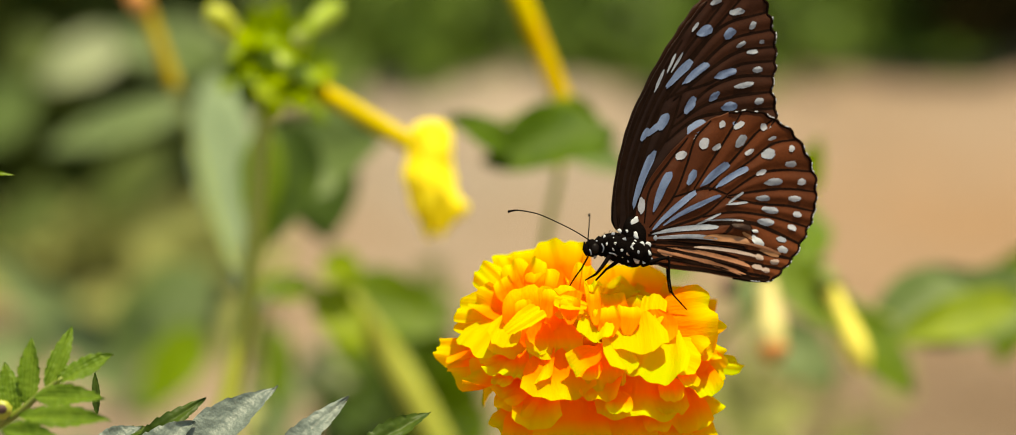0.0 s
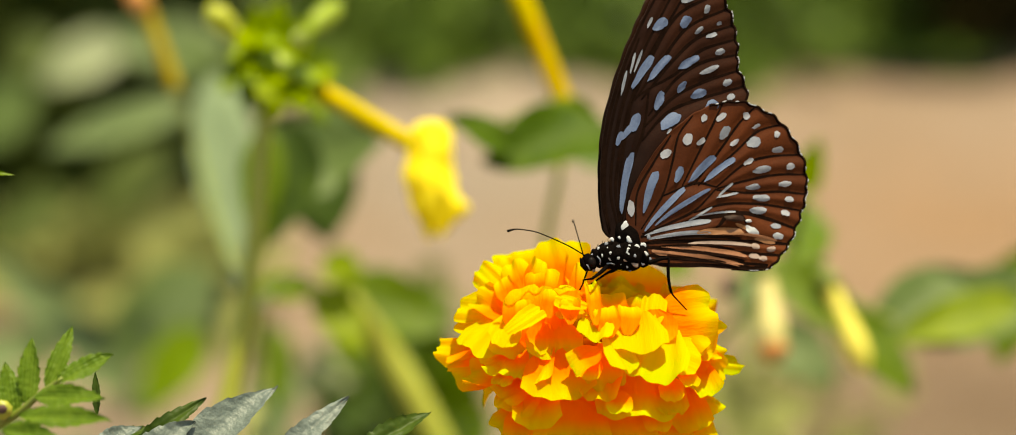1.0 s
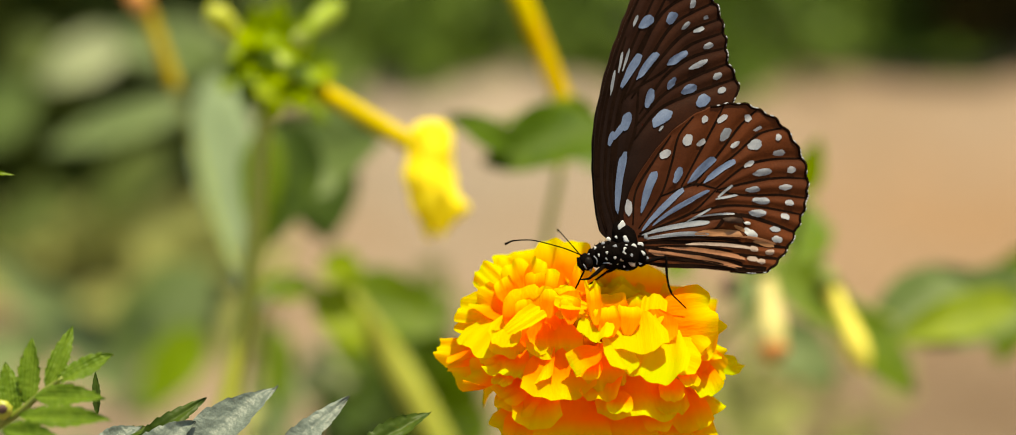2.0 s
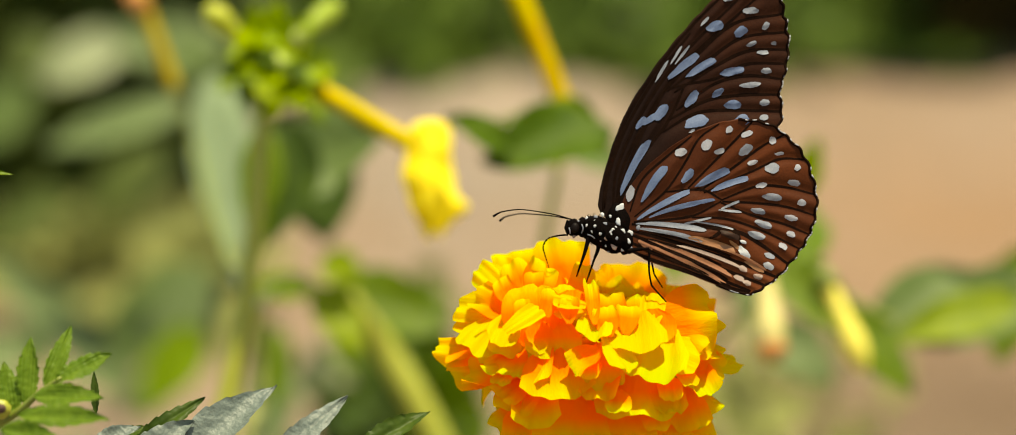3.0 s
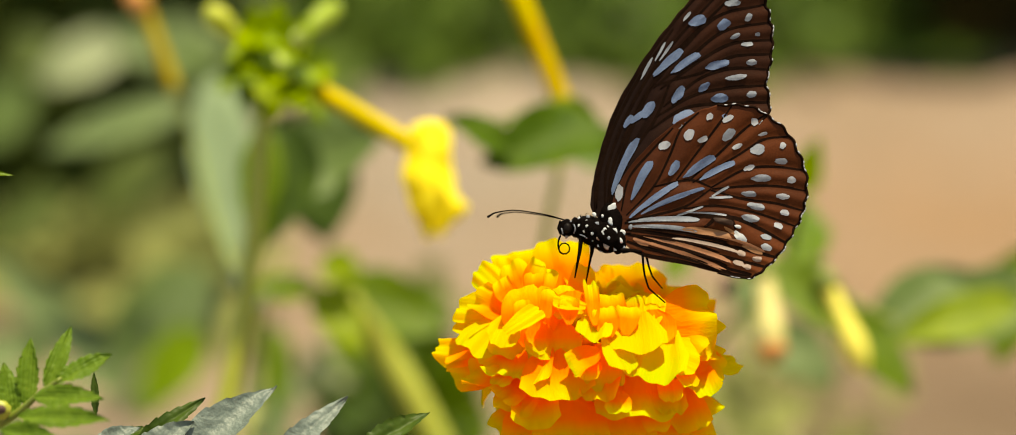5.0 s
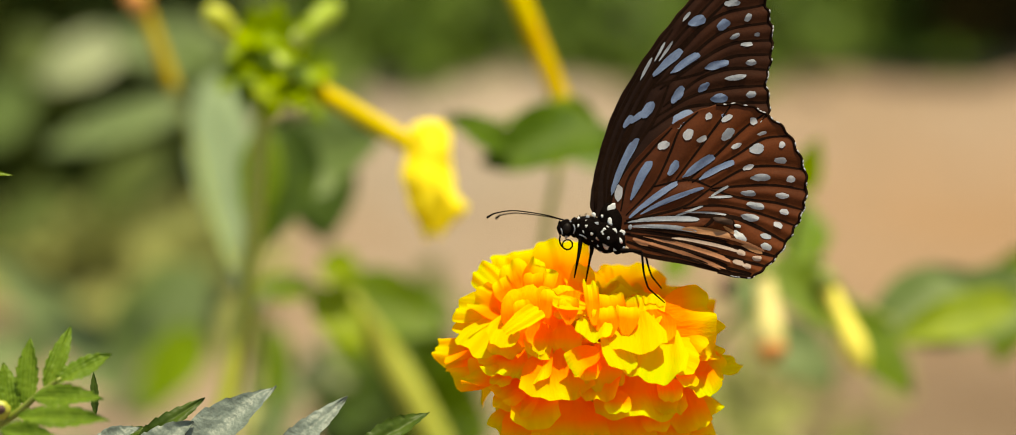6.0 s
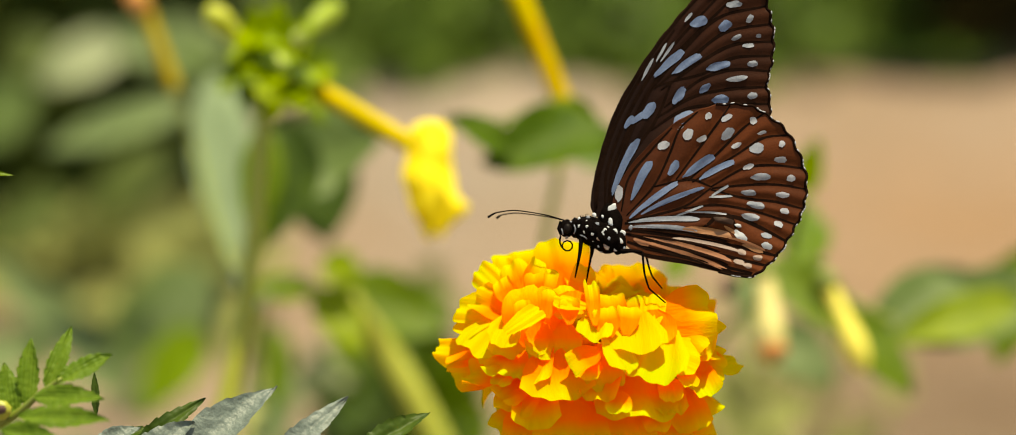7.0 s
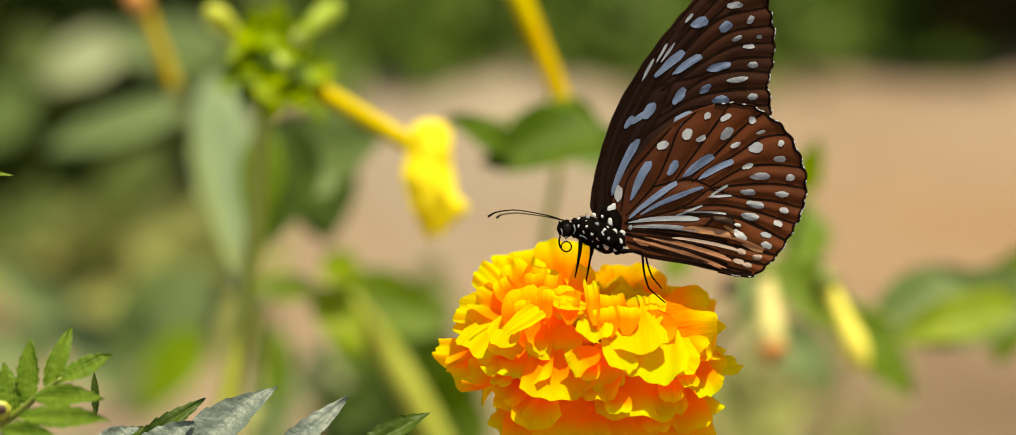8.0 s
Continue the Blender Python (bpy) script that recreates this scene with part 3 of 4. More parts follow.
# ---- the marigold ----
def petal_bm(seed, curl=0.5, cup=0.1, ruffle=1.0, start=0.0):
    """A petal one unit long and wide along +Y: a broad fan on a narrow claw, its waved rim rolled back by curl quarter
    turns;
    below start it is left out, so more of the painted yellow shows."""
    rnd = random.Random(seed)
    bm = bmesh.new()
    ph = [rnd.uniform(0, 6.3) for _ in range(7)]
    notch, crease_depth = rnd.uniform(0.03, 0.09), rnd.uniform(-0.10, 0.16) if start < 0.5 else 0.0
    rows, cols = 16, 18
    spine, y, z = [(0.0, 0.0)], 0.0, 0.0
    for i in range(rows):
        s = (i + 0.5) / rows
        bend = curl * 1.5708 * max(0.0, (s - 0.45) / 0.55) ** 1.6 - 0.18 * math.sin(3.1 * s)
        y, z = y + math.cos(bend) / rows, z - math.sin(bend) / rows
        spine.append((y, z))
    reach = max(p[0] for p in spine)
    grid = []
    for i in range(rows + 1):
        s = start + (1 - start) * i / rows
        w = 0.5 * (0.30 + 0.70 * math.sin(min(1.0, s / 0.66) * math.pi / 2) ** 1.1)
        w *= min(1.0, 0.5 + 0.5 * (s - start) / 0.15) if start else 1.0
        line = []
        for j in range(cols + 1):
            t = 2 * j / cols - 1
            end = 1 - 0.20 * abs(t) ** 4 - 0.7 * notch * (0.5 + math.cos(4.6 * t + ph[0])) - 0.022 * math.cos(10 * t + ph[1])
            k = min(rows, (start + (s - start) * end) * rows)
            lo = min(rows - 1, int(k))
            f = k - lo
            y = spine[lo][0] * (1 - f) + spine[lo + 1][0] * f
            z = spine[lo][1] * (1 - f) + spine[lo + 1][1] * f
            z += cup * t * t * (0.3 + s) + crease_depth * s * math.sqrt((t - 0.2 * math.sin(ph[0])) ** 2 + 0.01)
            z += ruffle * s * s * (0.085 * math.sin(2.8 * t + ph[2]) + 0.075 * s * math.sin(6.0 * t + ph[3]) + 0.030 * s * s * math.sin(12 * t + ph[4]))
            z += 0.035 * noise.noise(Vector((t * 2.2, s * 2.6, seed))) + 0.012 * noise.noise(Vector((t * 7, s * 2, seed + 9)))
            x = t * w * (1 + 0.06 * math.sin(5 * s + ph[5])) + 0.05 * s * s * math.sin(ph[6])
            line.append(bm.verts.new((x, y / reach, z)))
        grid.append(line)
    for a, b in zip(grid, grid[1:]):
        for j in range(cols):
            bm.faces.new((a[j], a[j + 1], b[j + 1], b[j]))
    return bm


BLOOM = (907, 566, 0.020)
# rim, root, width, how far the face looks up and to the side (degrees), roll of the rim, millimetres out of the dome
PETALS_BACK = (
    (866, 370, 880, 470, 88, 15, 0, 0.3, -2), (800, 385, 812, 450, 78, 12, -5, 1.0, -2), (905, 408, 886, 480, 44, 10, 30, 0.4, -1), (930, 413, 942, 485, 48, 12, 0, 0.2, -18),
    (980, 407, 976, 495, 104, 12, 0, 0.2, -18), (1038, 440, 1028, 505, 54, 18, 10, 0.3, -18), (1070, 449, 1052, 525, 70, 24, 15, 0.3, -17), (760, 402, 800, 470, 54, 15, -15, 0.5, -1))
PETALS_CROWN = (
    (742, 420, 800, 468, 52, 48, -18, 0.2, 1), (790, 403, 815, 470, 46, 20, -22, 0.6, 3), (843, 403, 816, 470, 54, 20, 24, 0.7, 4), (818, 440, 822, 535, 90, -4, 0, 0.5, 5),
    (868, 440, 872, 505, 44, 6, 8, 0.6, 2), (854, 470, 905, 478, 32, 56, 0, 0.1, 5), (912, 437, 918, 500, 24, 42, 0, 0.1, 3), (945, 452, 950, 505, 44, 22, 0, 0.6, -2),
    (985, 455, 985, 512, 48, 16, -10, 0.6, -1), (1012, 460, 1000, 512, 40, 48, 5, 0.3, 0))
PETALS_SIDE = (
    (1104, 498, 1004, 504, 118, 26, 14, 0.35, 5), (1084, 550, 1038, 500, 64, 30, 10, 0.9, 4), (1106, 530, 1045, 520, 62, 8, 42, 0.4, -2), (709, 480, 790, 482, 66, 46, -20, 0.3, 1),
    (735, 460, 800, 492, 54, 42, -12, 0.3, 1), (704, 502, 780, 512, 52, 60, -10, 0.2, 1), (730, 555, 774, 500, 74, 46, -10, 0.5, 4), (768, 540, 792, 494, 50, 46, 5, 0.5, 5),
    (682, 549, 762, 535, 56, 42, -25, 0.5, 1), (696, 570, 772, 560, 66, -26, -20, 0.0, -2), (838, 483, 782, 516, 34, 56, 0, 0.1, 5))
PETALS_FRONT = (
    (865, 624, 860, 540, 112, 14, 0, 0.8, 3), (828, 600, 836, 530, 64, 22, -18, 0.7, 2), (746, 574, 802, 550, 64, 36, -15, 0.5, 2), (788, 592, 816, 540, 66, 26, -10, 0.6, 2),
    (888, 578, 926, 540, 56, 32, -30, -0.3, 4), (966, 580, 934, 520, 58, 46, 28, 0.9, 6), (912, 530, 926, 488, 60, 50, 0, 0.6, 5), (935, 604, 930, 530, 66, -10, 0, 0.2, 1),
    (984, 552, 980, 492, 88, 56, 0, 0.5, 5), (1000, 598, 1026, 520, 102, 52, -5, 0.6, 6), (1080, 564, 1020, 535, 74, 50, 14, 0.5, 5))
PETALS_RIM = (
    (1087, 622, 1060, 550, 62, 30, 24, 0.7, 3), (1139, 570, 1060, 556, 44, 46, 30, 0.3, 0), (1104, 588, 1060, 550, 64, -15, 30, 0.2, -2), (985, 654, 985, 570, 126, 12, 0, 0.9, 4),
    (932, 624, 930, 560, 66, 26, -10, 0.7, 4), (1036, 646, 1022, 580, 66, 18, 14, 0.8, 4), (1096, 650, 1050, 600, 68, 22, 28, 0.6, 1), (1070, 668, 1056, 600, 66, 8, 14, 0.6, 2),
    (828, 668, 826, 590, 78, 12, -8, 0.8, 3), (790, 642, 816, 585, 72, 16, -20, 0.7, 2), (720, 592, 790, 580, 50, 42, -28, 0.4, 0))
PETALS_UNDER = (
    (774, 618, 816, 580, 60, 26, -24, 0.6, 1), (880, 692, 880, 610, 116, -4, 0, 0.5, 1), (950, 696, 946, 615, 116, -4, 0, 0.5, 1), (1020, 702, 1010, 630, 104, -4, 14, 0.5, 1),
    (1084, 690, 1050, 640, 70, 6, 34, 0.5, -1), (812, 692, 824, 630, 80, 0, -18, 0.5, 1), (776, 668, 806, 630, 56, -12, -38, 0.3, -4), (800, 556, 806, 492, 84, -2, -6, 0.3, -2),
    (852, 556, 852, 492, 84, -2, 4, 0.3, -2), (885, 502, 886, 450, 64, 20, -6, 0.6, 1), (1012, 532, 1010, 478, 64, 2, 8, 0.5, 1))

PETALS_SMALL_UPPER = (
    (772, 430, 790, 470, 32, 22, -20, 0.5, 4), (806, 462, 812, 502, 28, 12, 0, 0.6, 7), (850, 446, 846, 490, 28, 16, 12, 0.6, 6), (876, 460, 880, 500, 30, 22, 0, 0.5, 5),
    (934, 474, 940, 520, 40, 24, -6, 0.5, 4), (972, 472, 966, 516, 36, 26, 10, 0.5, 3), (828, 420, 826, 462, 30, 18, -10, 0.6, 5))
PETALS_SMALL_LOWER = (
    (905, 592, 915, 555, 40, 26, -15, 0.6, 5), (770, 600, 790, 566, 38, 28, -18, 0.7, 3),
    (1040, 624, 1034, 585, 40, 22, 6, 0.7, 6), (1062, 602, 1052, 566, 34, 26, 14, 0.6, 6), (955, 642, 958, 605, 40, 22, -4, 0.7, 6), (1015, 670, 1012, 630, 44, 14, 6, 0.7, 5))


def marigold():
    core = spread(*BLOOM)
    foot = Vector((core.x, core.y + 0.01, 0))
    m = root("marigold", foot, "large orange and yellow marigold in full bloom on its stem", "flower")
    rod("stem", m, [foot, foot + Vector((0.004, 0.004, 0.18)), core - Vector((0, 0, 0.03))], (0.003, 0.0026, 0.0032), STEM)
    bm = bmesh.new()
    tube(bm, [core - foot + Vector((0, 0, z)) for z in (-0.036, -0.032, -0.024, -0.014, -0.006)], [0.003, 0.006, 0.009, 0.010, 0.009], 14)
    part("calyx", bm, STEM, m, "green cup under the petals")
    bloom = new("bloom")
    bloom.parent = m
    bloom.location = core - foot
    rnd = random.Random(11)

    def petal(data, base, way, up, length, width, roll, start=0.0):
        ob = new("petal", data)
        ob.parent = bloom
        ob.matrix_basis = (Matrix.Translation(base) @ facing(base, base + way, up) @ Matrix.Rotation(radians(roll), 4, "Y")
                           @ Matrix.Diagonal((width, length, (width + length * (1 - start)) / 2, 1)))

    def petal_data(seed, curl, cup, ruffle, start=0.0):
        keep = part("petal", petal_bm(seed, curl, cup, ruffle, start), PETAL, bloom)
        data = keep.data
        bpy.data.objects.remove(keep)
        return data

    # the petals one can tell apart
    for k, (u, v, bu, bv, width, high, aside, curl, out) in enumerate(PETALS_BACK + PETALS_CROWN + PETALS_SIDE + PETALS_FRONT + PETALS_RIM + PETALS_UNDER + PETALS_SMALL_UPPER + PETALS_SMALL_LOWER):
        dome = 0.026 * math.sqrt(max(0.02, 1 - ((u - 907) / 240) ** 2 - ((v - 566) / 200) ** 2))
        rim = spread(u, v, BLOOM[2] - dome - out * 0.001) - core
        open_flat = high > 44
        e, a = radians(42 if open_flat else high if v < bv else high + 6), radians(aside)
        face = -AHEAD * math.cos(e) * math.cos(a) + RISE * math.sin(e) * math.cos(a) + Vector((1, 0, 0)) * math.sin(a)
        du, dv = (u - bu) * GRID, (bv - v) * GRID
        near = -(dv * face.dot(RISE) + du * face.x) / max(0.3, -face.dot(AHEAD))
        way = Vector((du, 0, 0)) + RISE * dv - AHEAD * near
        # rims of the rising petals roll back, those of the hanging ones flare out
        roll = -0.12 if open_flat else curl if dv > 0 else -0.5 * curl
        # open petals keep only the yellow end, coloured as if sunlit
        start = 0.76 if open_flat else 0.0 if dv > 0 else 0.15
        way *= 1 / (1 - start)
        petal(petal_data(k, roll, rnd.uniform(-0.05, 0.16) * (0.2 if open_flat else 1.0), 0.6 if open_flat or width < 45 else rnd.uniform(0.8, 1.3), start), rim - way, way.normalized(), face, way.length,
              width * GRID * (0.98 if open_flat else 1.0), rnd.uniform(-6, 6), start)
    # the rest of the ball
    meshes = [petal_data(100 + k, (0.4, 0.8, 0.2)[k % 3], (0.10, 0.18, -0.06, 0.22)[k % 4], 1.0) for k in range(12)]
    for k, (lift, count, size) in enumerate(((-38, 14, 0.54), (-22, 18, 0.66), (-6, 18, 0.76), (10, 17, 0.78), (26, 15, 0.74), (42, 12, 0.68), (58, 8, 0.62), (73, 6, 0.60), (86, 3, 0.60))):
        for i in range(count):
            a, e = radians(360 * (i + 0.5 * (k % 2)) / count + rnd.uniform(-9, 9)), radians(lift + rnd.uniform(-6, 6))
            way = Vector((math.cos(a) * math.cos(e), math.sin(a) * math.cos(e), math.sin(e)))
            up = Vector((-math.cos(a) * math.sin(e), -math.sin(a) * math.sin(e), math.cos(e)))
            s = 0.0265 * size * rnd.uniform(0.92, 1.06)
            petal(meshes[rnd.randrange(12)], way * 0.002, way, up, s, s * 0.62, rnd.uniform(-22, 22))
    return m


marigold()


# ---- marigold leaves before the lens ----
def leaflets(plant, rows, tint, spine, name="leaf", label="", bite=0.22):
    """A feathered leaf: a thin spine with toothed leaflets."""
    lf = new(name)
    lf.parent = plant
    if label:
        tagged(lf, label)
    lf.location = spread(*spine[0]) - plant.location
    bm = bmesh.new()
    tube(bm, smooth_path([spread(*q) - spread(*spine[0]) for q in spine], 14), [0.0009 - 0.00004 * i for i in range(14)], 7)
    part("spine", bm, STEM, lf)
    for i, (u, v, uu, vv, width, y, yy) in enumerate(rows):
        base, tip = spread(u, v, y), spread(uu, vv, yy)
        ob = part("leaflet", blade((tip - base).length, width * GRID, 0.35, 0.05, 0.10, 7, i * 2.3, rows=56, cols=10, bite=bite, crinkle=0.04), tint, lf)
        ob.matrix_basis = Matrix.Translation(base - spread(*spine[0])) @ facing(base, tip, -AHEAD + Vector((0.35 * math.sin(i * 1.9), 0, 0.7)))


def leafy_marigold():
    foot = spread(-60, 700, 0.0)
    foot.z = 0.0
    p = root("marigold_plant", foot, "young marigold plant with feathered toothed green leaves and a bud", "plant")
    rod("stem", p, [foot, spread(-70, 800, 0), spread(-40, 690, -0.016), spread(4, 640, -0.022)], (0.0024, 0.0016, 0.0013), STEM)
    leaflets(p, ((42, 628, 48, 520, 34, -0.022, -0.020), (72, 602, 112, 502, 30, -0.024, -0.020), (88, 590, 174, 545, 34, -0.026, -0.024), (52, 612, 160, 612, 36, -0.030, -0.034),
                 (20, 646, 8, 558, 36, -0.022, -0.020), (28, 642, 170, 646, 36, -0.034, -0.038), (2, 662, 100, 684, 36, -0.036, -0.040)), LEAF_FRESH,
             ((-20, 668, -0.020), (30, 636, -0.022), (64, 606, -0.024), (96, 584, -0.026)), bite=0.20)
    leaflets(p, ((-90, 262, 24, 268, 16, 0.004, 0.004), (-110, 270, -50, 220, 16, 0.004, 0.004)), LEAF_GREEN, ((-150, 420, 0.004), (-120, 330, 0.004), (-88, 262, 0.004)))
    rod("branch", p, [spread(-40, 690, -0.008), spread(-100, 560, 0.0), spread(-150, 420, 0.004)], (0.0014, 0.0009), STEM)
    bm = bmesh.new()
    blob(bm, spread(3, 633, -0.024) - foot, (15 * GRID, 9 * GRID, 15 * GRID), rough=0.15)
    hd = part("bud", bm, STEM_SUNLIT, p, "round yellow-green bud")
    bm = bmesh.new()
    blob(bm, spread(3, 632, -0.0252) - foot, (7 * GRID, 4 * GRID, 7 * GRID), rough=0.3)
    part("bud_centre", bm, NODE, hd)


def silver_marigold():
    foot = spread(330, 760, -0.005)
    foot.z = 0.0
    p = root("marigold_plant", foot, "marigold plant with silvery curled toothed leaflets", "plant")
    rod("stem", p, [foot, spread(300, 860, 0), spread(300, 720, -0.004)], (0.0024, 0.0016), STEM)
    leaflets(p, ((236, 742, 427, 591, 70, -0.006, 0.002), (410, 724, 539, 609, 40, -0.004, 0.003), (170, 742, 300, 648, 60, -0.008, -0.004), (140, 690, 218, 657, 30, -0.006, -0.004)), LEAF_SILVER,
             ((300, 720, -0.004), (240, 705, -0.005), (190, 696, -0.006)), label="silvery leaf with toothed leaflets", bite=0.13)
    leaflets(p, ((548, 700, 665, 633, 38, -0.002, 0.003), (206, 690, 318, 612, 30, -0.002, 0.002), (150, 640, 146, 574, 14, 0.0, 0.0), (150, 690, 236, 656, 26, -0.002, 0.0)), LEAF_DARK,
             ((300, 720, -0.004), (430, 715, -0.003), (560, 700, -0.002)), label="dark curled toothed leaflets")


leafy_marigold()
silver_marigold()


# ---- the butterfly ----
HUB = (964, 338)                     # where the wings join the body


def flat(u, v, depth=0.0, hub=HUB):
    """A grid point in the butterfly's own space, depth in metres away from the lens."""
    return Vector(((u - hub[0]) * GRID, depth, (hub[1] - v) * GRID))


def wing_sheet(outline, hinge, side, veins, folds=(), samples=300):
    """A wing blade that swells between its veins, with thickness. Returns its mesh, its relief and its edge."""
    edge = [flat(p[0], p[1], 0, hinge) for p in smooth_path([(*q, 0) for q in outline], samples, closed=True)]

    edge = [q * (1 + 0.006 * math.sin(2 * math.pi * i / 10)) for i, q in enumerate(edge)]

    lines = [smooth_path([flat(u, v, 0, hinge) for u, v in line], 16) for line in veins]
    starts = np.array([(a.x, a.z) for line in lines for a in line[:-1]])
    spans = np.array([(b.x, b.z) for line in lines for b in line[1:]]) - starts
    lengths = np.maximum((spans ** 2).sum(1), 1e-12)

    def relief(p):
        gap = np.array((p.x, p.z)) - starts
        along = np.clip((gap * spans).sum(1) / lengths, 0, 1)[:, None]
        near = float((((gap - along * spans) ** 2).sum(1)).min())
        r = p.length
        swell = 0.00052 * (1 - math.exp(-near / 0.0013 ** 2)) * min(1, r / 0.012)
        for u, v, wide, tall, high in folds:
            q = flat(u, v, 0, hinge)
            swell += high * math.exp(-((p.x - q.x) / (wide * GRID)) ** 2 - ((p.z - q.z) / (tall * GRID)) ** 2)
        return side * (-swell - 0.6 * r * r - 0.0002 * noise.noise(p * 160) - 0.00005 * noise.noise(p * 700))

    bm = bmesh.new()
    rings = 54
    for back in (0.0, 0.00014):
        loops = []
        for i in range(1, rings + 1):
            loops.append([bm.verts.new((q.x * i / rings, relief(q * i / rings) + back * side, q.z * i / rings)) for q in edge])
        c = bm.verts.new((0, back * side, 0))
        for j in range(samples):
            bm.faces.new((c, loops[0][j], loops[0][(j + 1) % samples]))
        for a, b in zip(loops, loops[1:]):
            for j in range(samples):
                bm.faces.new((a[j], b[j], b[(j + 1) % samples], a[(j + 1) % samples]))
        if back == 0.0:
            rim = loops[-1]
    for j in range(samples):
        bm.faces.new((rim[j], loops[-1][j], loops[-1][(j + 1) % samples], rim[(j + 1) % samples]))
    bmesh.ops.recalc_face_normals(bm, faces=bm.faces)
    return bm, relief, edge


def marking(relief, hinge, side, u, v, length, width, angle, seed=0.0, taper=0.0, bow=0.0):
    """A patch of pale scales: an uneven oval or a tapering streak, a hair proud of the wing."""
    bm = bmesh.new()
    n = 48
    a = radians(angle)
    lift = 0.00020 if length > 45 else 0.00016
    ring = []
    for j in range(n):
        q = 2 * math.pi * j / n
        k = 1 + 0.24 * noise.noise(Vector((math.cos(q) * 1.4, math.sin(q) * 1.4, seed))) + 0.05 * noise.noise(Vector((math.cos(q) * 4, math.sin(q) * 4, seed)))
        k *= 0.97
        x = length / 2 * math.copysign(abs(math.cos(q)) ** (0.85 if length > 45 else 1.0), math.cos(q)) * k
        y = width / 2 * math.copysign(abs(math.sin(q)) ** (0.70 if length > 45 else 0.9), math.sin(q)) * k * (1 + taper * math.cos(q)) + bow * (1 - (2 * x / length) ** 2)
        p = flat(u + x * math.cos(a) - y * math.sin(a), v - x * math.sin(a) - y * math.cos(a), 0, hinge)
        p.y = relief(p) - lift * side
        ring.append(bm.verts.new(p))
    mid = sum((w.co for w in ring), Vector()) / n
    inner = []
    for w in ring:
        p = w.co * 0.6 + mid * 0.4
        p.y = relief(p) - lift * side
        inner.append(bm.verts.new(p))
    mid.y = relief(mid) - lift * side
    c = bm.verts.new(mid)
    for j in range(n):
        bm.faces.new((c, inner[j], inner[(j + 1) % n]))
        bm.faces.new((inner[j], ring[j], ring[(j + 1) % n], inner[(j + 1) % n]))
    return bm


def vein(relief, hinge, side, points, width, band):
    """A rib with the band of dark scales that lies along it."""
    bm = bmesh.new()
    n = 18
    path = smooth_path([flat(u, v, 0, hinge) for u, v in points], n)
    rows = []
    for i, p in enumerate(path):
        p.y = relief(p) + 0.00003 * side
        way = path[min(i + 1, n - 1)] - path[max(i - 1, 0)]
        across = Vector((-way.z, 0, way.x)).normalized() * band * GRID * (0.35 + 0.65 * math.sin(math.pi * (0.12 + 0.8 * i / n))) * (1 + 0.22 * noise.noise(p * 700))
        row = []
        for k in (-1, 1):
            q = Vector((p.x, 0, p.z)) + across * k
            q.y = min(relief(q) * side, relief(p) * side + 0.0001) * side - 0.00006 * side
            row.append(bm.verts.new(q))
        rows.append(row)
    for a, b in zip(rows, rows[1:]):
        bm.faces.new((a[0], a[1], b[1], b[0]))
    tube(bm, path, [width * GRID * (1.15 - 0.4 * i / n) for i in range(n)], 6, 0.7)
    return bm


FORE_HINGE, HIND_HINGE = (942, 330), (958, 338)
FORE_OUTLINE = ((942, 334), (924, 335), (913, 318), (917, 280), (931, 222), (954, 160), (998, 86), (1042, 28), (1080, -14), (1122, -44), (1155, -46),
                (1175, -22), (1185, 12), (1193, 50), (1191, 92), (1184, 128), (1188, 172), (1150, 210), (1050, 285))
HIND_OUTLINE = ((948, 330), (948, 306), (966, 268), (1000, 228), (1045, 190), (1090, 168), (1125, 162), (1162, 166), (1190, 182), (1217, 206),
                (1235, 240), (1246, 276), (1244, 312), (1236, 338), (1222, 364), (1204, 392), (1182, 414), (1160, 429), (1128, 426), (1060, 409),
                (1000, 398), (970, 380), (958, 358))
# grid place, length, width, slope
FORE_BLUE = ((1078, 33, 30, 15, 20), (1032, 98, 66, 12, 42), (1060, 98, 58, 11, 34), (1107, 101, 38, 13, 15), (1048, 146, 30, 15, 55),
             (1087, 135, 21, 11, 35), (1111, 152, 28, 13, 5), (1001, 170, 32, 14, 55), (985, 181, 36, 9, 36), (971, 187, 24, 9, 55),
             (1056, 181, 40, 19, 20), (966, 255, 98, 12, 65), (1117, 39, 22, 15, 35), (1126, 176, 26, 17, 20))
FORE_WHITE = ((1061, 26, 19, 5, 50), (1130, 6, 24, 11, 5), (1155, 28, 14, 10, 60), (1135, 57, 18, 7, 25), (1169, 54, 9, 6, 0), (1153, 69, 20, 7, 5),
              (1020, 80, 34, 4, 62), (1029, 80, 40, 4, 55), (999, 106, 38, 5, 63), (1160, 97, 16, 10, 5), (1136, 120, 32, 9, 8), (1160, 146, 16, 10, 10),
              (1050, 196, 11, 4, 30), (1098, -12, 22, 10, 25), (1140, -20, 16, 8, 20), (1160, 169, 14, 10, 10))
HIND_BLUE = ((993, 276, 72, 12, 62), (1041, 260, 29, 12, 58), (1081, 258, 64, 12, 34), (1107, 265, 60, 10, 27), (1012, 308, 90, 10, 35),
             (1037, 311, 104, 8, 22))
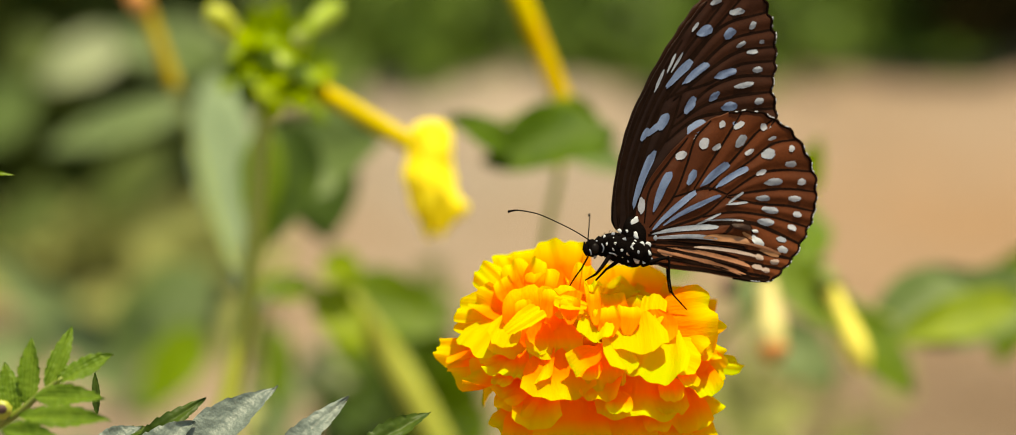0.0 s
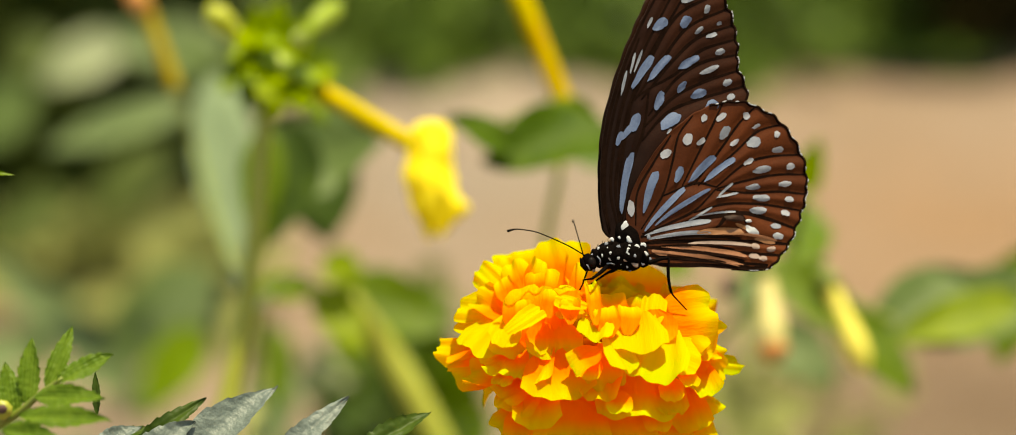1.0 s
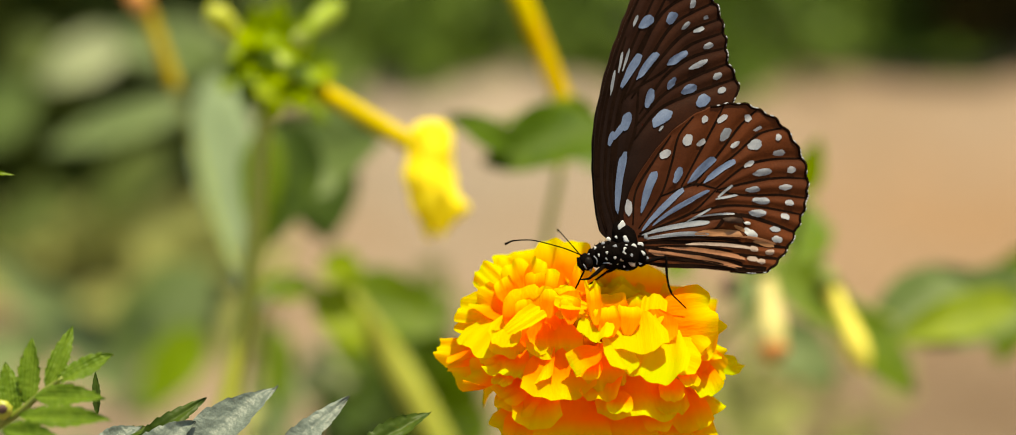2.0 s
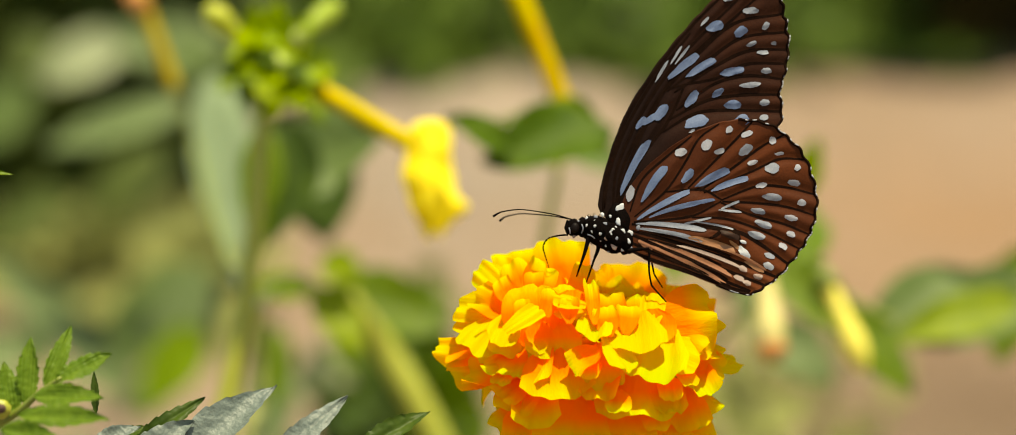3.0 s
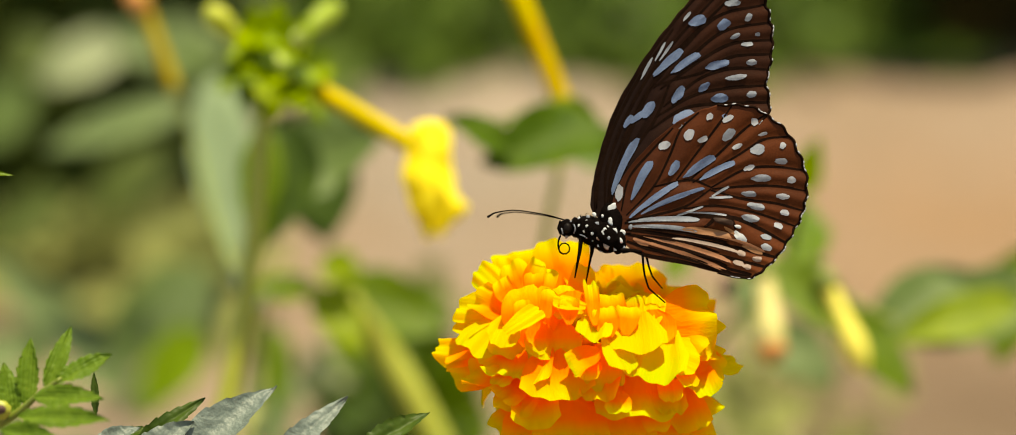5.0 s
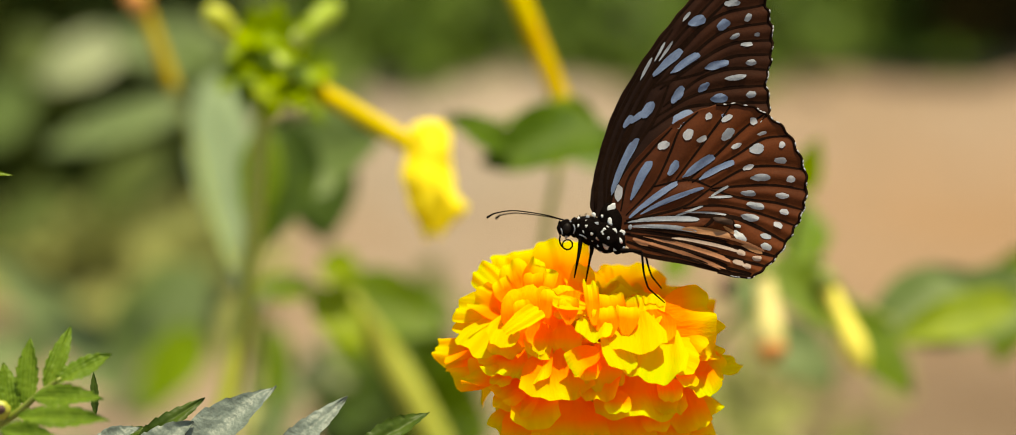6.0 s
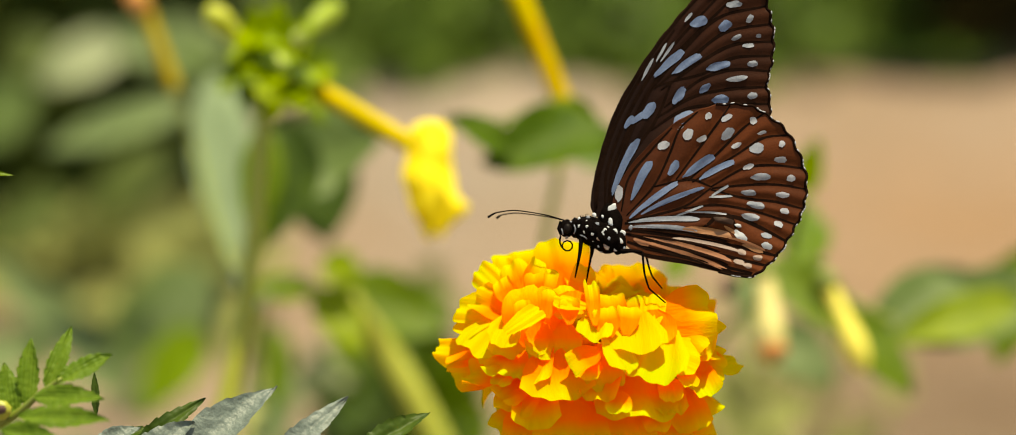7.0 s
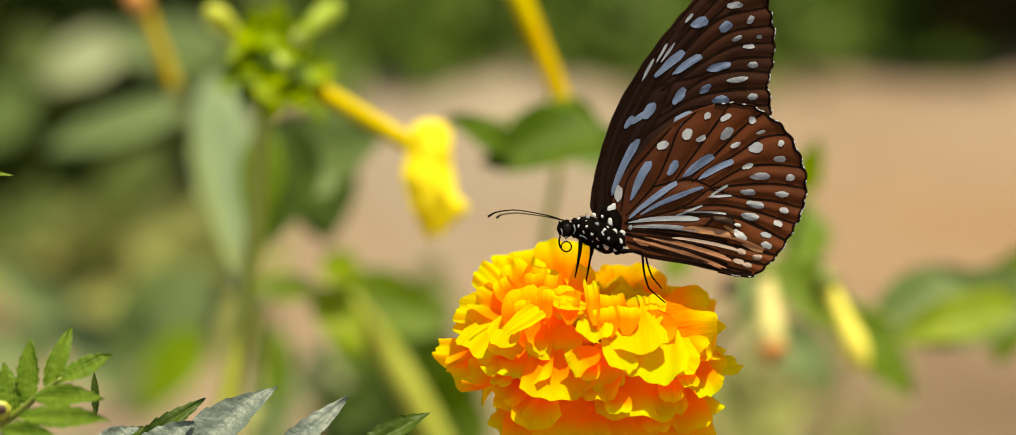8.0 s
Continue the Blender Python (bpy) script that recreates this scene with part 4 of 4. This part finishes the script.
HIND_GREY = ((1029, 341, 112, 8, 1), (1022, 353, 98, 7, -4), (1066, 326, 44, 4, 20), (1092, 331, 66, 3, -4), (1112, 296, 36, 4, 30),
             (1113, 305, 40, 4, 2), (1167, 319, 28, 11, -10), (1169, 232, 24, 15, 12),
             (1175, 276, 30, 12, 3), (1125, 209, 24, 15, 45), (1158, 337, 27, 12, -10), (1182, 366, 18, 8, -15), (1156, 300, 24, 9, -5))
HIND_WHITE = ((957, 298, 26, 12, 82), (1026, 225, 21, 12, 22), (1064, 209, 20, 14, 60), (1085, 216, 17, 9, 28), (1096, 181, 12, 9, 45),
              (1124, 184, 19, 9, 30), (1165, 189, 13, 11, -60), (1138, 227, 16, 8, 20), (1178, 208, 16, 5, 15), (1208, 226, 11, 10, 60),
              (1156, 260, 18, 8, 18), (1206, 250, 22, 9, -5), (1221, 279, 13, 11, 0), (1208, 304, 20, 9, -6), (1211, 329, 14, 9, -8))
HIND_WHITE_LOW = ((1201, 349, 15, 9, -20),)
HIND_BRIGHT = ((1142, 366, 27, 12, -42), (1139, 350, 12, 5, -15), (1182, 382, 17, 11, -20))
HIND_RUST = ((1066, 386.5, 150, 6.5, -16.5), (1047, 393, 148, 6.5, -18.5), (990, 373, 26, 9, -24), (1150, 378, 60, 5, -20))
# dark scales between the streaks of the hindwing's inner edge
HIND_DARK = ((1046, 375.5, 120, 5, -12), (1054, 389.5, 150, 5, -17.5), (1062, 404, 170, 6, -17), (1060, 365, 150, 4, -10))
HIND_PEACH = ((1088, 379, 120, 5, -12), (1144, 391, 15, 9, -20), (1168, 400, 15, 9, 0), (1153, 412, 13, 8, -15), (1140, 406, 18, 8, -16))
FORE_VEINS = (((935, 325), (938, 260), (975, 165), (1030, 80), (1110, -10)), ((938, 325), (948, 255), (990, 160), (1040, 85), (1140, -15)),
              ((940, 320), (960, 240), (1003, 140), (1035, 125)), ((1003, 140), (1060, 70), (1110, 25), (1182, 8)), ((1010, 136), (1070, 85), (1120, 48), (1190, 35)),
              ((1020, 138), (1080, 95), (1130, 68), (1192, 62)), ((1035, 125), (1085, 112), (1130, 88), (1192, 84)), ((1025, 165), (1080, 122), (1130, 106), (1186, 108)),
              ((1015, 180), (1070, 148), (1125, 136), (1184, 132)), ((1005, 200), (1055, 168), (1110, 160), (1186, 158)), ((942, 318), (975, 240), (1012, 185), (1035, 128)))
FORE_VEINS_EDGE = (((920, 326), (921, 280), (935, 222), (958, 161), (1001, 88), (1045, 30), (1083, -12)), ((922, 322), (926, 270), (945, 205), (985, 125), (1040, 45)),)
HIND_VEINS = (((960, 325), (972, 275), (1005, 235), (1040, 198)), ((968, 332), (1010, 288), (1035, 240), (1052, 200), (1080, 174)),
              ((1010, 288), (1066, 278), (1100, 290)), ((1045, 278), (1080, 232), (1112, 190), (1130, 165)), ((1064, 280), (1110, 238), (1150, 200), (1182, 178)),
              ((1070, 282), (1140, 240), (1180, 216), (1220, 212)), ((1098, 290), (1150, 262), (1195, 258), (1243, 264)), ((1100, 292), (1150, 288), (1200, 288), (1245, 296)),
              ((1098, 294), (1150, 308), (1195, 314), (1240, 326)), ((968, 340), (1020, 330), (1060, 318), (1098, 292)), ((1056, 322), (1110, 318), (1170, 330), (1228, 350)))
# the first line draws the dark rim of the fold
HIND_VEINS_LOW = (((1086, 352), (1096, 345), (1107, 334), (1122, 333), (1131, 342), (1135, 354)), ((965, 344), (1050, 334), (1130, 336), (1170, 352), (1214, 376)), ((966, 354), (1000, 358), (1050, 366), (1130, 381), (1200, 398)),
                  ((966, 360), (1000, 368), (1050, 379), (1120, 397), (1180, 412)), ((968, 372), (1000, 383), (1050, 395), (1110, 411), (1160, 424)), ((974, 386), (1000, 394), (1060, 406), (1126, 422), (1158, 427)))


def wing(name, body, outline, hinge, paint, side, depth, label, layers, veins, ticks, band, folds=()):
    """One wing: the blade with its veins, pale markings and the white ticks along its margin."""
    bm, relief, edge = wing_sheet(outline, hinge, side, veins, folds)
    w = part(name, bm, paint, body, label)
    w.location = flat(*hinge, depth)
    for k, (title, spots, tint) in enumerate(layers):
        for i, (u, v, length, width, slope) in enumerate(spots):
            long = length > 45
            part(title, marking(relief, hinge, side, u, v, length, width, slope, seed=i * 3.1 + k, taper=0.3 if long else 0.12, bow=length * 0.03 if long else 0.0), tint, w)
    for i, line in enumerate(veins):
        part("vein", vein(relief, hinge, side, line, 1.0, band if i < 11 or band > 2.3 else 3.0), VEIN, w)
    rim = edge[ticks[0] * 2:ticks[1] * 2]
    bm = bmesh.new()
    tube(bm, [Vector((p.x * 0.995, relief(p) - 0.00003 * side, p.z * 0.995)) for p in rim], 2.2 * GRID, 6)
    part("margin", bm, VEIN, w, "dark brown wing margin")
    bm = bmesh.new()
    for i in range(1, len(rim) - 3):
        if (i * 7 + i // 5) % 19 in (0, 4, 9, 13):
            a, b = rim[i], rim[i + 2]
            tube(bm, [Vector((q.x, relief(q) - 0.00022 * side, q.z)) for q in (a * 1.001, (a + b) * 0.5005, b * 1.001)], [0.9 * GRID, 1.6 * GRID, 0.9 * GRID], 6, 0.5)
    tagged(part("margin_fringe", bm, MARK_WHITE, w), kind="stuff")
    return w


# the little fold of the hindwing: swellings and the hollow under them
HIND_FOLDS = ((1112, 341, 17, 7, 0.0011), (1092, 349, 14, 5, 0.0005), (1134, 352, 9, 9, 0.0006), (1114, 359, 20, 6, -0.0005))


# the body's round masses: grid place, half length, half depth, half height, tilt
TORSO = ((917, 357, 34, 0.0030, 22, 24), (936, 364, 28, 0.0033, 25, 40), (946, 342, 21, 0.0021, 32, -8), (956, 372, 13, 0.0028, 20, 0), (890, 351, 9, 0.0018, 16, 0), (877, 353, 12, 0.0016, 14, 0))


def butterfly():
    b = root("butterfly", (0, 0, 0), "brown butterfly with pale blue streaks and white spots on closed wings", "butterfly")
    made = {}
    for side, depth in ((1, -0.0007), (-1, 0.0007)):
        made["fore", side] = wing("forewing", b, FORE_OUTLINE, FORE_HINGE, WING_FORE, side, depth, "dark brown forewing with pale blue streaks",
                                  (("blue_streak", FORE_BLUE, MARK_BLUE), ("pale_spot", FORE_WHITE, MARK_GREY)), FORE_VEINS + FORE_VEINS_EDGE, (70, 134), 2.4)
        made["hind", side] = wing("hindwing", b, HIND_OUTLINE, HIND_HINGE, WING_HIND, side, depth * 2, "warm brown hindwing with pale streaks and spots",
                                  (("blue_streak", HIND_BLUE, MARK_BLUE), ("grey_spot", HIND_GREY, MARK_GREY),
                                   ("pale_spot", HIND_WHITE + HIND_WHITE_LOW, MARK_WHITE), ("bright_spot", HIND_BRIGHT, MARK_BRIGHT), ("dark_streak", HIND_DARK, VEIN), ("peach_streak", HIND_PEACH, MARK_PEACH), ("rust_streak", HIND_RUST, MARK_RUST), ("pouch_shade", ((1117, 342, 32, 11, -12),), POUCH_SHADE), ("lit_tan_patch", ((1090, 360, 84, 11, -9), (1128, 357, 26, 6, -30), (1162, 386, 34, 7, -22)), MARK_LIT_TAN)),
                                  HIND_VEINS + HIND_VEINS_LOW, (36, 120), 1.8, HIND_FOLDS)
    bm = bmesh.new()
    for u, v, long, deep, tall, tilt in TORSO[:4]:
        blob(bm, flat(u, v), (long * GRID, deep, tall * GRID), Matrix.Rotation(radians(tilt), 3, "Y"), 0.10, u * 0.7, 4)
    fuzz(bm, 170, 4)
    part("thorax", bm, CHITIN, b, "black furry thorax with white dots")
    bm = bmesh.new()
    tube(bm, smooth_path([flat(960, 366), flat(1010, 378), flat(1070, 388), flat(1130, 392)], 16), [0.0011 - 0.00004 * i for i in range(16)], 10)
    part("abdomen", bm, CHITIN, b)
    bm = bmesh.new()
    blob(bm, flat(876, 352), (12 * GRID, 0.0016, 14 * GRID), Matrix.Identity(3), 0.1, 5.0)
    blob(bm, flat(890, 351), (9 * GRID, 0.0018, 16 * GRID), Matrix.Identity(3), 0.15, 6.0)
    part("head", bm, CHITIN, b)
    for y in (-0.0012, 0.0012):
        bm = bmesh.new()
        blob(bm, flat(877, 352, y), (6.5 * GRID, 0.0006, 8 * GRID))
        part("eye", bm, EYE_PAINT, b, "glossy dark brown eye")
        bm = bmesh.new()
        tube(bm, [flat(868, 362, y * 0.5), flat(864, 352, y * 0.5), flat(866, 340, y * 0.5)], [2.6 * GRID, 3 * GRID, 1 * GRID], 7)
        part("palp", bm, CHITIN, b)
    for points in (((896, 362), (902, 364), (907, 368)), ((887, 346), (889, 353), (887, 360)), ((868, 352), (869, 356), (870, 361))):
        bm = bmesh.new()
        tube(bm, smooth_path([flat(u, v, -(skin(u, v) or 0.0012) - 0.0001) for u, v in points], 8), [1.1 * GRID] * 8, 6)
        part("pale_stripe", bm, MARK_GREY, b)
    dots(b)
    return b, made


def skin(u, v):
    """How far before the body's middle plane its near side lies at a grid point."""
    best = 0.0
    for cu, cv, ru, rd, rv, lean in TORSO:
        a = radians(lean)
        x, y = u - cu, v - cv
        q = ((x * math.cos(a) + y * math.sin(a)) / ru) ** 2 + ((-x * math.sin(a) + y * math.cos(a)) / rv) ** 2
        if q < 1:
            best = max(best, rd * math.sqrt(1 - q))
    return best


DOTS = ((895, 337, 5), (909, 335, 6), (918, 331, 7), (895, 348, 5), (907, 349, 4), (922, 346, 9), (915, 360, 5), (925, 367, 6), (933, 358, 10), (940, 367, 6), (916, 370, 4),
        (925, 378, 5), (937, 378, 10), (929, 387, 4), (946, 321, 15), (945, 342, 11), (964, 339, 9), (974, 350, 8), (950, 356, 8), (962, 359, 8), (959, 371, 7), (963, 382, 7), (951, 384, 6),
        (932, 334, 6), (876, 365, 5), (882, 342, 4), (939, 350, 4), (906, 341, 4), (903, 357, 4))


def dots(body):
    for i, (u, v, size) in enumerate(DOTS):
        y = skin(u, v) or 0.0020
        bm = bmesh.new()
        blob(bm, flat(u, v, -y + 0.00004), (size * GRID * (0.46, 0.58, 0.42)[i % 3], 0.00008, size * GRID * (0.68, 0.48, 0.56, 0.62)[i % 4]), Matrix.Rotation(radians(40 * math.sin(i * 2.4)), 3, "Y"), 0.55, i * 1.9, 2)
        part("white_dot", bm, MARK_GREY if i % 4 == 1 else MARK_PEACH if i in (7, 12, 21, 24) else MARK_BRIGHT, body)


def fuzz(bm, count, seed):
    """Short dark hairs on the body."""
    rnd = random.Random(seed)
    for _ in range(count):
        a, h = rnd.uniform(0, 6.283), rnd.uniform(-1, 1)
        n = Vector((h, -abs(math.sqrt(1 - h * h) * math.cos(a)), math.sqrt(1 - h * h) * math.sin(a)))
        p = flat(917, 357) + Matrix.Rotation(radians(24), 3, "Y") @ Vector((n.x * 34 * GRID, n.y * 0.0030, n.z * 22 * GRID))
        tube(bm, [p, p + n * 0.0005 + Vector((0.0003, 0, 0)), p + n * 0.0007 + Vector((0.0008, 0, 0))], [0.00005, 0.00004, 0.00001], 3)


BUTTERFLY, WINGS = butterfly()


def limb(name, points, widths, material=CHITIN):
    bm = bmesh.new()
    path = smooth_path(points, 4 * len(points))
    n = len(path)
    tube(bm, path, [float(np.interp(i / (n - 1), np.linspace(0, 1, len(widths)), widths)) * GRID for i in range(n)], 7)
    return part(name, bm, material, BUTTERFLY)


# hip in the body's space, lengths of the upper and lower leg, side to which the knee bends, depth, bow of the shin, foot over time
LEGS = (
    ((898, 366), 42, 22, -1, -0.0016, 0.0, ((0, 889, 432), (8, 888, 428))),
    ((916, 377), 24, 43, -1, 0.0008, 0.0, ((0, 906, 440), (8, 905, 440))),
    ((958, 386), 34, 86, -1, -0.0022, 0.16, ((0, 1060, 478), (1.7, 1060, 479), (2.8, 1042, 465), (3.0, 1028, 467), (8, 1027, 467))),
    ((962, 388), 36, 66, -1, 0.0016, 0.10, ((0, 1056, 472), (1.7, 1054, 470), (2.8, 1032, 445), (3.0, 1026, 446), (8, 1024, 446))),
)
JOINTED = []
for hip, upper, lower, bend, depth, bow, feet in LEGS:
    thigh = limb("femur", [Vector(), Vector((upper * 0.5 * GRID, 0, 0.8 * GRID)), Vector((upper * GRID, 0, 0))], (3.8, 3.0, 2.0))
    shin = limb("tibia", [Vector(), Vector((lower * 0.35 * GRID, 0, -0.75 * bow * lower * GRID)), Vector((lower * 0.62 * GRID, 0, -bow * lower * GRID)), Vector((lower * 0.72 * GRID, 0, -0.8 * bow * lower * GRID)), Vector((lower * GRID, 0, 0))], (2.0, 1.6, 1.4, 1.3, 1.0))
    JOINTED.append((thigh, shin))
FEELER = 138
FEELERS = [limb("antenna", [Vector(), Vector((-0.25 * FEELER * GRID, 0, 7 * GRID)), Vector((-0.65 * FEELER * GRID, 0, 12 * GRID)), Vector((-0.9 * FEELER * GRID, 0, 7 * GRID)), Vector((-FEELER * GRID, 0, 0))],
                (1.0, 0.9, 0.9, 1.1, 2.0)) for _ in range(2)]
LINK, LINKS = 5.4, 17
TONGUE = [limb("proboscis_link", [Vector(), Vector((-LINK * 0.5 * GRID, 0, 0)), Vector((-LINK * 1.08 * GRID, 0, 0))], (1.5 - 0.035 * i, 1.45 - 0.035 * i, 1.4 - 0.035 * i)) for i in range(LINKS)]


# ---- movement ----
def glide(table, t, column):
    """The table's column at t, without overshoot."""
    ts = [r[0] for r in table]
    k = max(0, min(len(ts) - 2, sum(x <= t for x in ts) - 1))
    f = min(1.0, max(0.0, (t - ts[k]) / (ts[k + 1] - ts[k])))
    ys = [r[column] for r in table]

    def slope(i):
        if i <= 0 or i >= len(ts) - 1:
            return 0.0
        a, b = (ys[i] - ys[i - 1]) / (ts[i] - ts[i - 1]), (ys[i + 1] - ys[i]) / (ts[i + 1] - ts[i])
        return 0.0 if a * b <= 0 else 2 * a * b / (a + b)

    h = ts[k + 1] - ts[k]
    return (ys[k] * (1 + 2 * f) * (1 - f) ** 2 + slope(k) * h * f * (1 - f) ** 2 + ys[k + 1] * f * f * (3 - 2 * f) + slope(k + 1) * h * f * f * (f - 1))


# seconds, hub, turn of the body, of the hindwings, of the forewings (counter-clockwise), swing about the upright
STANCE = ((0, 995, 357, 8.2, 4.0, 3.6, 17), (0.5, 990, 363, 9, 8.4, 8.5, 16), (1.0, 983, 359, 22, 10.2, 14.6, 14.5), (1.5, 978, 359, 25.5, 11.2, 21.0, 12), (1.7, 978, 360, 25.5, 11.0, 21.0, 12),
          (2.8, 983, 345, 2.3, -4.3, -1, 9), (3.0, 975, 340.5, -1, -7.1, -3, 3.5), (3.2, 966, 340, 0, -1.5, 0, 3), (3.5, 965.5, 339, 0, 0.2, 1.6, 3), (4.0, 964, 338, 0, 0, 0, 0),
          (6.0, 964, 338.5, 0, 0.5, 0, 0), (8.0, 963, 339, 0, 1.2, -0.7, 1))
# seconds, tip of either antenna
TIPS = ((0, 784, 327, 909, 333), (0.5, 782, 330, 905, 338), (1.0, 783, 357, 884, 342), (1.5, 787, 367, 872, 342), (1.7, 784, 370, 868, 345), (2.8, 766, 394, 832, 388), (2.9, 764, 340, 780, 372),
        (3.0, 763, 335, 773, 342), (3.1, 768, 345, 764, 362), (3.2, 755, 373, 769, 424), (3.3, 756, 402, 768, 408), (3.4, 764, 360, 755, 405), (3.5, 777, 332, 754, 355), (3.6, 766, 335, 772, 330),
        (3.8, 756, 332, 768, 332), (4.0, 755, 333, 770, 332), (6.0, 754, 336, 768, 337), (8.0, 755, 334, 768, 336))
# seconds, first heading of the proboscis, bend per link near the head, in the middle, towards the tip, and how far it goes back between the petals
CURL = ((0, 56, 0, 2, 0, 5), (1.7, 45, 1, 2, 0, 5), (2.8, 28, 4, 3, 0, 7), (3.0, 2, 4, 19, 0, 7), (3.2, 46, 2, 2, 0, 8), (3.35, 50, 0, 3, 0, 8), (3.5, 2, 2, 20, -2, 7),
        (3.65, 40, 2, 10, 15, 4), (3.8, 50, 2, 26, 32, 0), (4.0, 42, 11, 32, 34, 0), (4.3, 50, 10, 34, 35, 0), (4.6, 56, 10, 35, 36, 0), (6.0, 76, 19, 40, 40, 0), (8.0, 70, 17, 39, 39, 0))


def stance(t):
    hu, hv, turn, hind, fore, swing = (glide(STANCE, t, c) for c in range(1, 7))
    return Matrix.Translation(spread(hu, hv)) @ pose(0, 0, 0, -TILT) @ pose(0, 0, 0, 0, 0, swing) @ pose(0, 0, 0, 0, -turn), turn, hind, fore


def turned(place, degrees):
    return Matrix.Translation(place) @ pose(0, 0, 0, 0, -degrees)


def aimed(base, way, bend_up=Vector((0, 0, 1))):
    """The pose at base whose -X goes along way."""
    x = -way.normalized()
    z = (bend_up - x * bend_up.dot(x)).normalized()
    return Matrix.Translation(base) @ Matrix((x, z.cross(x), z)).transposed().to_4x4()


def pointed(at, way):
    """A pose at a point with its x axis along a way, z kept as upright as it can be in the body's plane."""
    x = way.normalized()
    y = Vector((0, 1, 0)) - x * x.y
    y.normalize()
    z = x.cross(y)
    return Matrix.Translation(at) @ Matrix((x, y, z)).transposed().to_4x4()


def motions():
    steps = [i / 10 for i in range(81)]
    quick = sorted(set(steps + [round(i / 30, 4) for i in range(84, 144)]))
    held = {t: stance(t) for t in quick}
    walk(BUTTERFLY, [(t, held[t][0]) for t in steps])
    for (kind, side), ob in WINGS.items():
        hinge, depth = (FORE_HINGE, 0.0007) if kind == "fore" else (HIND_HINGE, 0.0014)
        walk(ob, [(t, turned(flat(*hinge, -side * depth), held[t][3 if kind == "fore" else 2] - held[t][1])) for t in steps])
    for (hip, upper, lower, bend, depth, bow, feet), (thigh, shin) in zip(LEGS, JOINTED):
        high, low = [], []
        for t in steps:
            goal = held[t][0].inverted() @ spread(glide(feet, t, 1), glide(feet, t, 2))
            a = flat(*hip)
            x, z = (goal.x - a.x) / GRID, (goal.z - a.z) / GRID
            d = min(max(math.hypot(x, z), abs(upper - lower) + 1), upper + lower - 0.5)
            aim = math.atan2(z, x)
            lift = math.acos((upper ** 2 + d * d - lower ** 2) / (2 * upper * d))
            along = Vector((math.cos(aim), 0, math.sin(aim)))
            aside = Vector((math.sin(aim), 0, -math.cos(aim))) * bend
            # the front knees leave the body's plane to look straight from the camera, the hind ones bend along it
            splay = radians(84 if bow == 0 else 0)
            aside = aside * math.cos(splay) + Vector((0, -1 if depth < 0 else 1, 0)) * math.sin(splay)
            hip_at = Vector((a.x, depth, a.z))
            knee = hip_at + (along * math.cos(lift) + aside * math.sin(lift)) * upper * GRID
            high.append((t, pointed(hip_at, knee - hip_at)))
            low.append((t, pointed(knee, hip_at + along * d * GRID - knee)))
        walk(thigh, high)
        walk(shin, low)
    for i, ob in enumerate(FEELERS):
        rows = []
        base = flat(872, 339, (-0.0006, 0.0006)[i])
        for t in quick:
            start, away = held[t][0] @ base, 0.0
            for _ in range(4):
                gap = spread(glide(TIPS, t, 1 + 2 * i), glide(TIPS, t, 2 + 2 * i), away) - start
                ahead = gap.dot(AHEAD)
                across = gap - AHEAD * ahead
                away += (-1, 1)[i] * math.sqrt(max(0.0, (FEELER * GRID) ** 2 - across.length_squared)) - ahead
            gap = spread(glide(TIPS, t, 1 + 2 * i), glide(TIPS, t, 2 + 2 * i), away) - start
            share = min(1.0, across.length / (FEELER * GRID)) ** 3
            arch = RISE * share + across.normalized() * (1 - share) if i else RISE
            back = held[t][0].to_3x3().inverted()
            rows.append((t, aimed(base, back @ gap, back @ arch)))
        walk(ob, rows)
    rows = [[] for _ in TONGUE]
    for t in quick:
        head, near, middle, far, dive = (glide(CURL, t, c) for c in range(1, 6))
        p, angle = flat(867, 363, -0.0002), head
        for i in range(LINKS):
            a = radians(angle)
            step = Vector((-math.cos(a) * LINK, dive * (0.3 if i < 4 else 1.0), -math.sin(a) * LINK)) * GRID
            rows[i].append((t, aimed(p + Vector((0, -0.00002 * i, 0)), step, Vector((-math.sin(a), 0, math.cos(a))))))
            p = p + step
            angle += near if i < 4 else middle if i < 9 else far
    for ob, path in zip(TONGUE, rows):
        walk(ob, path)


motions()
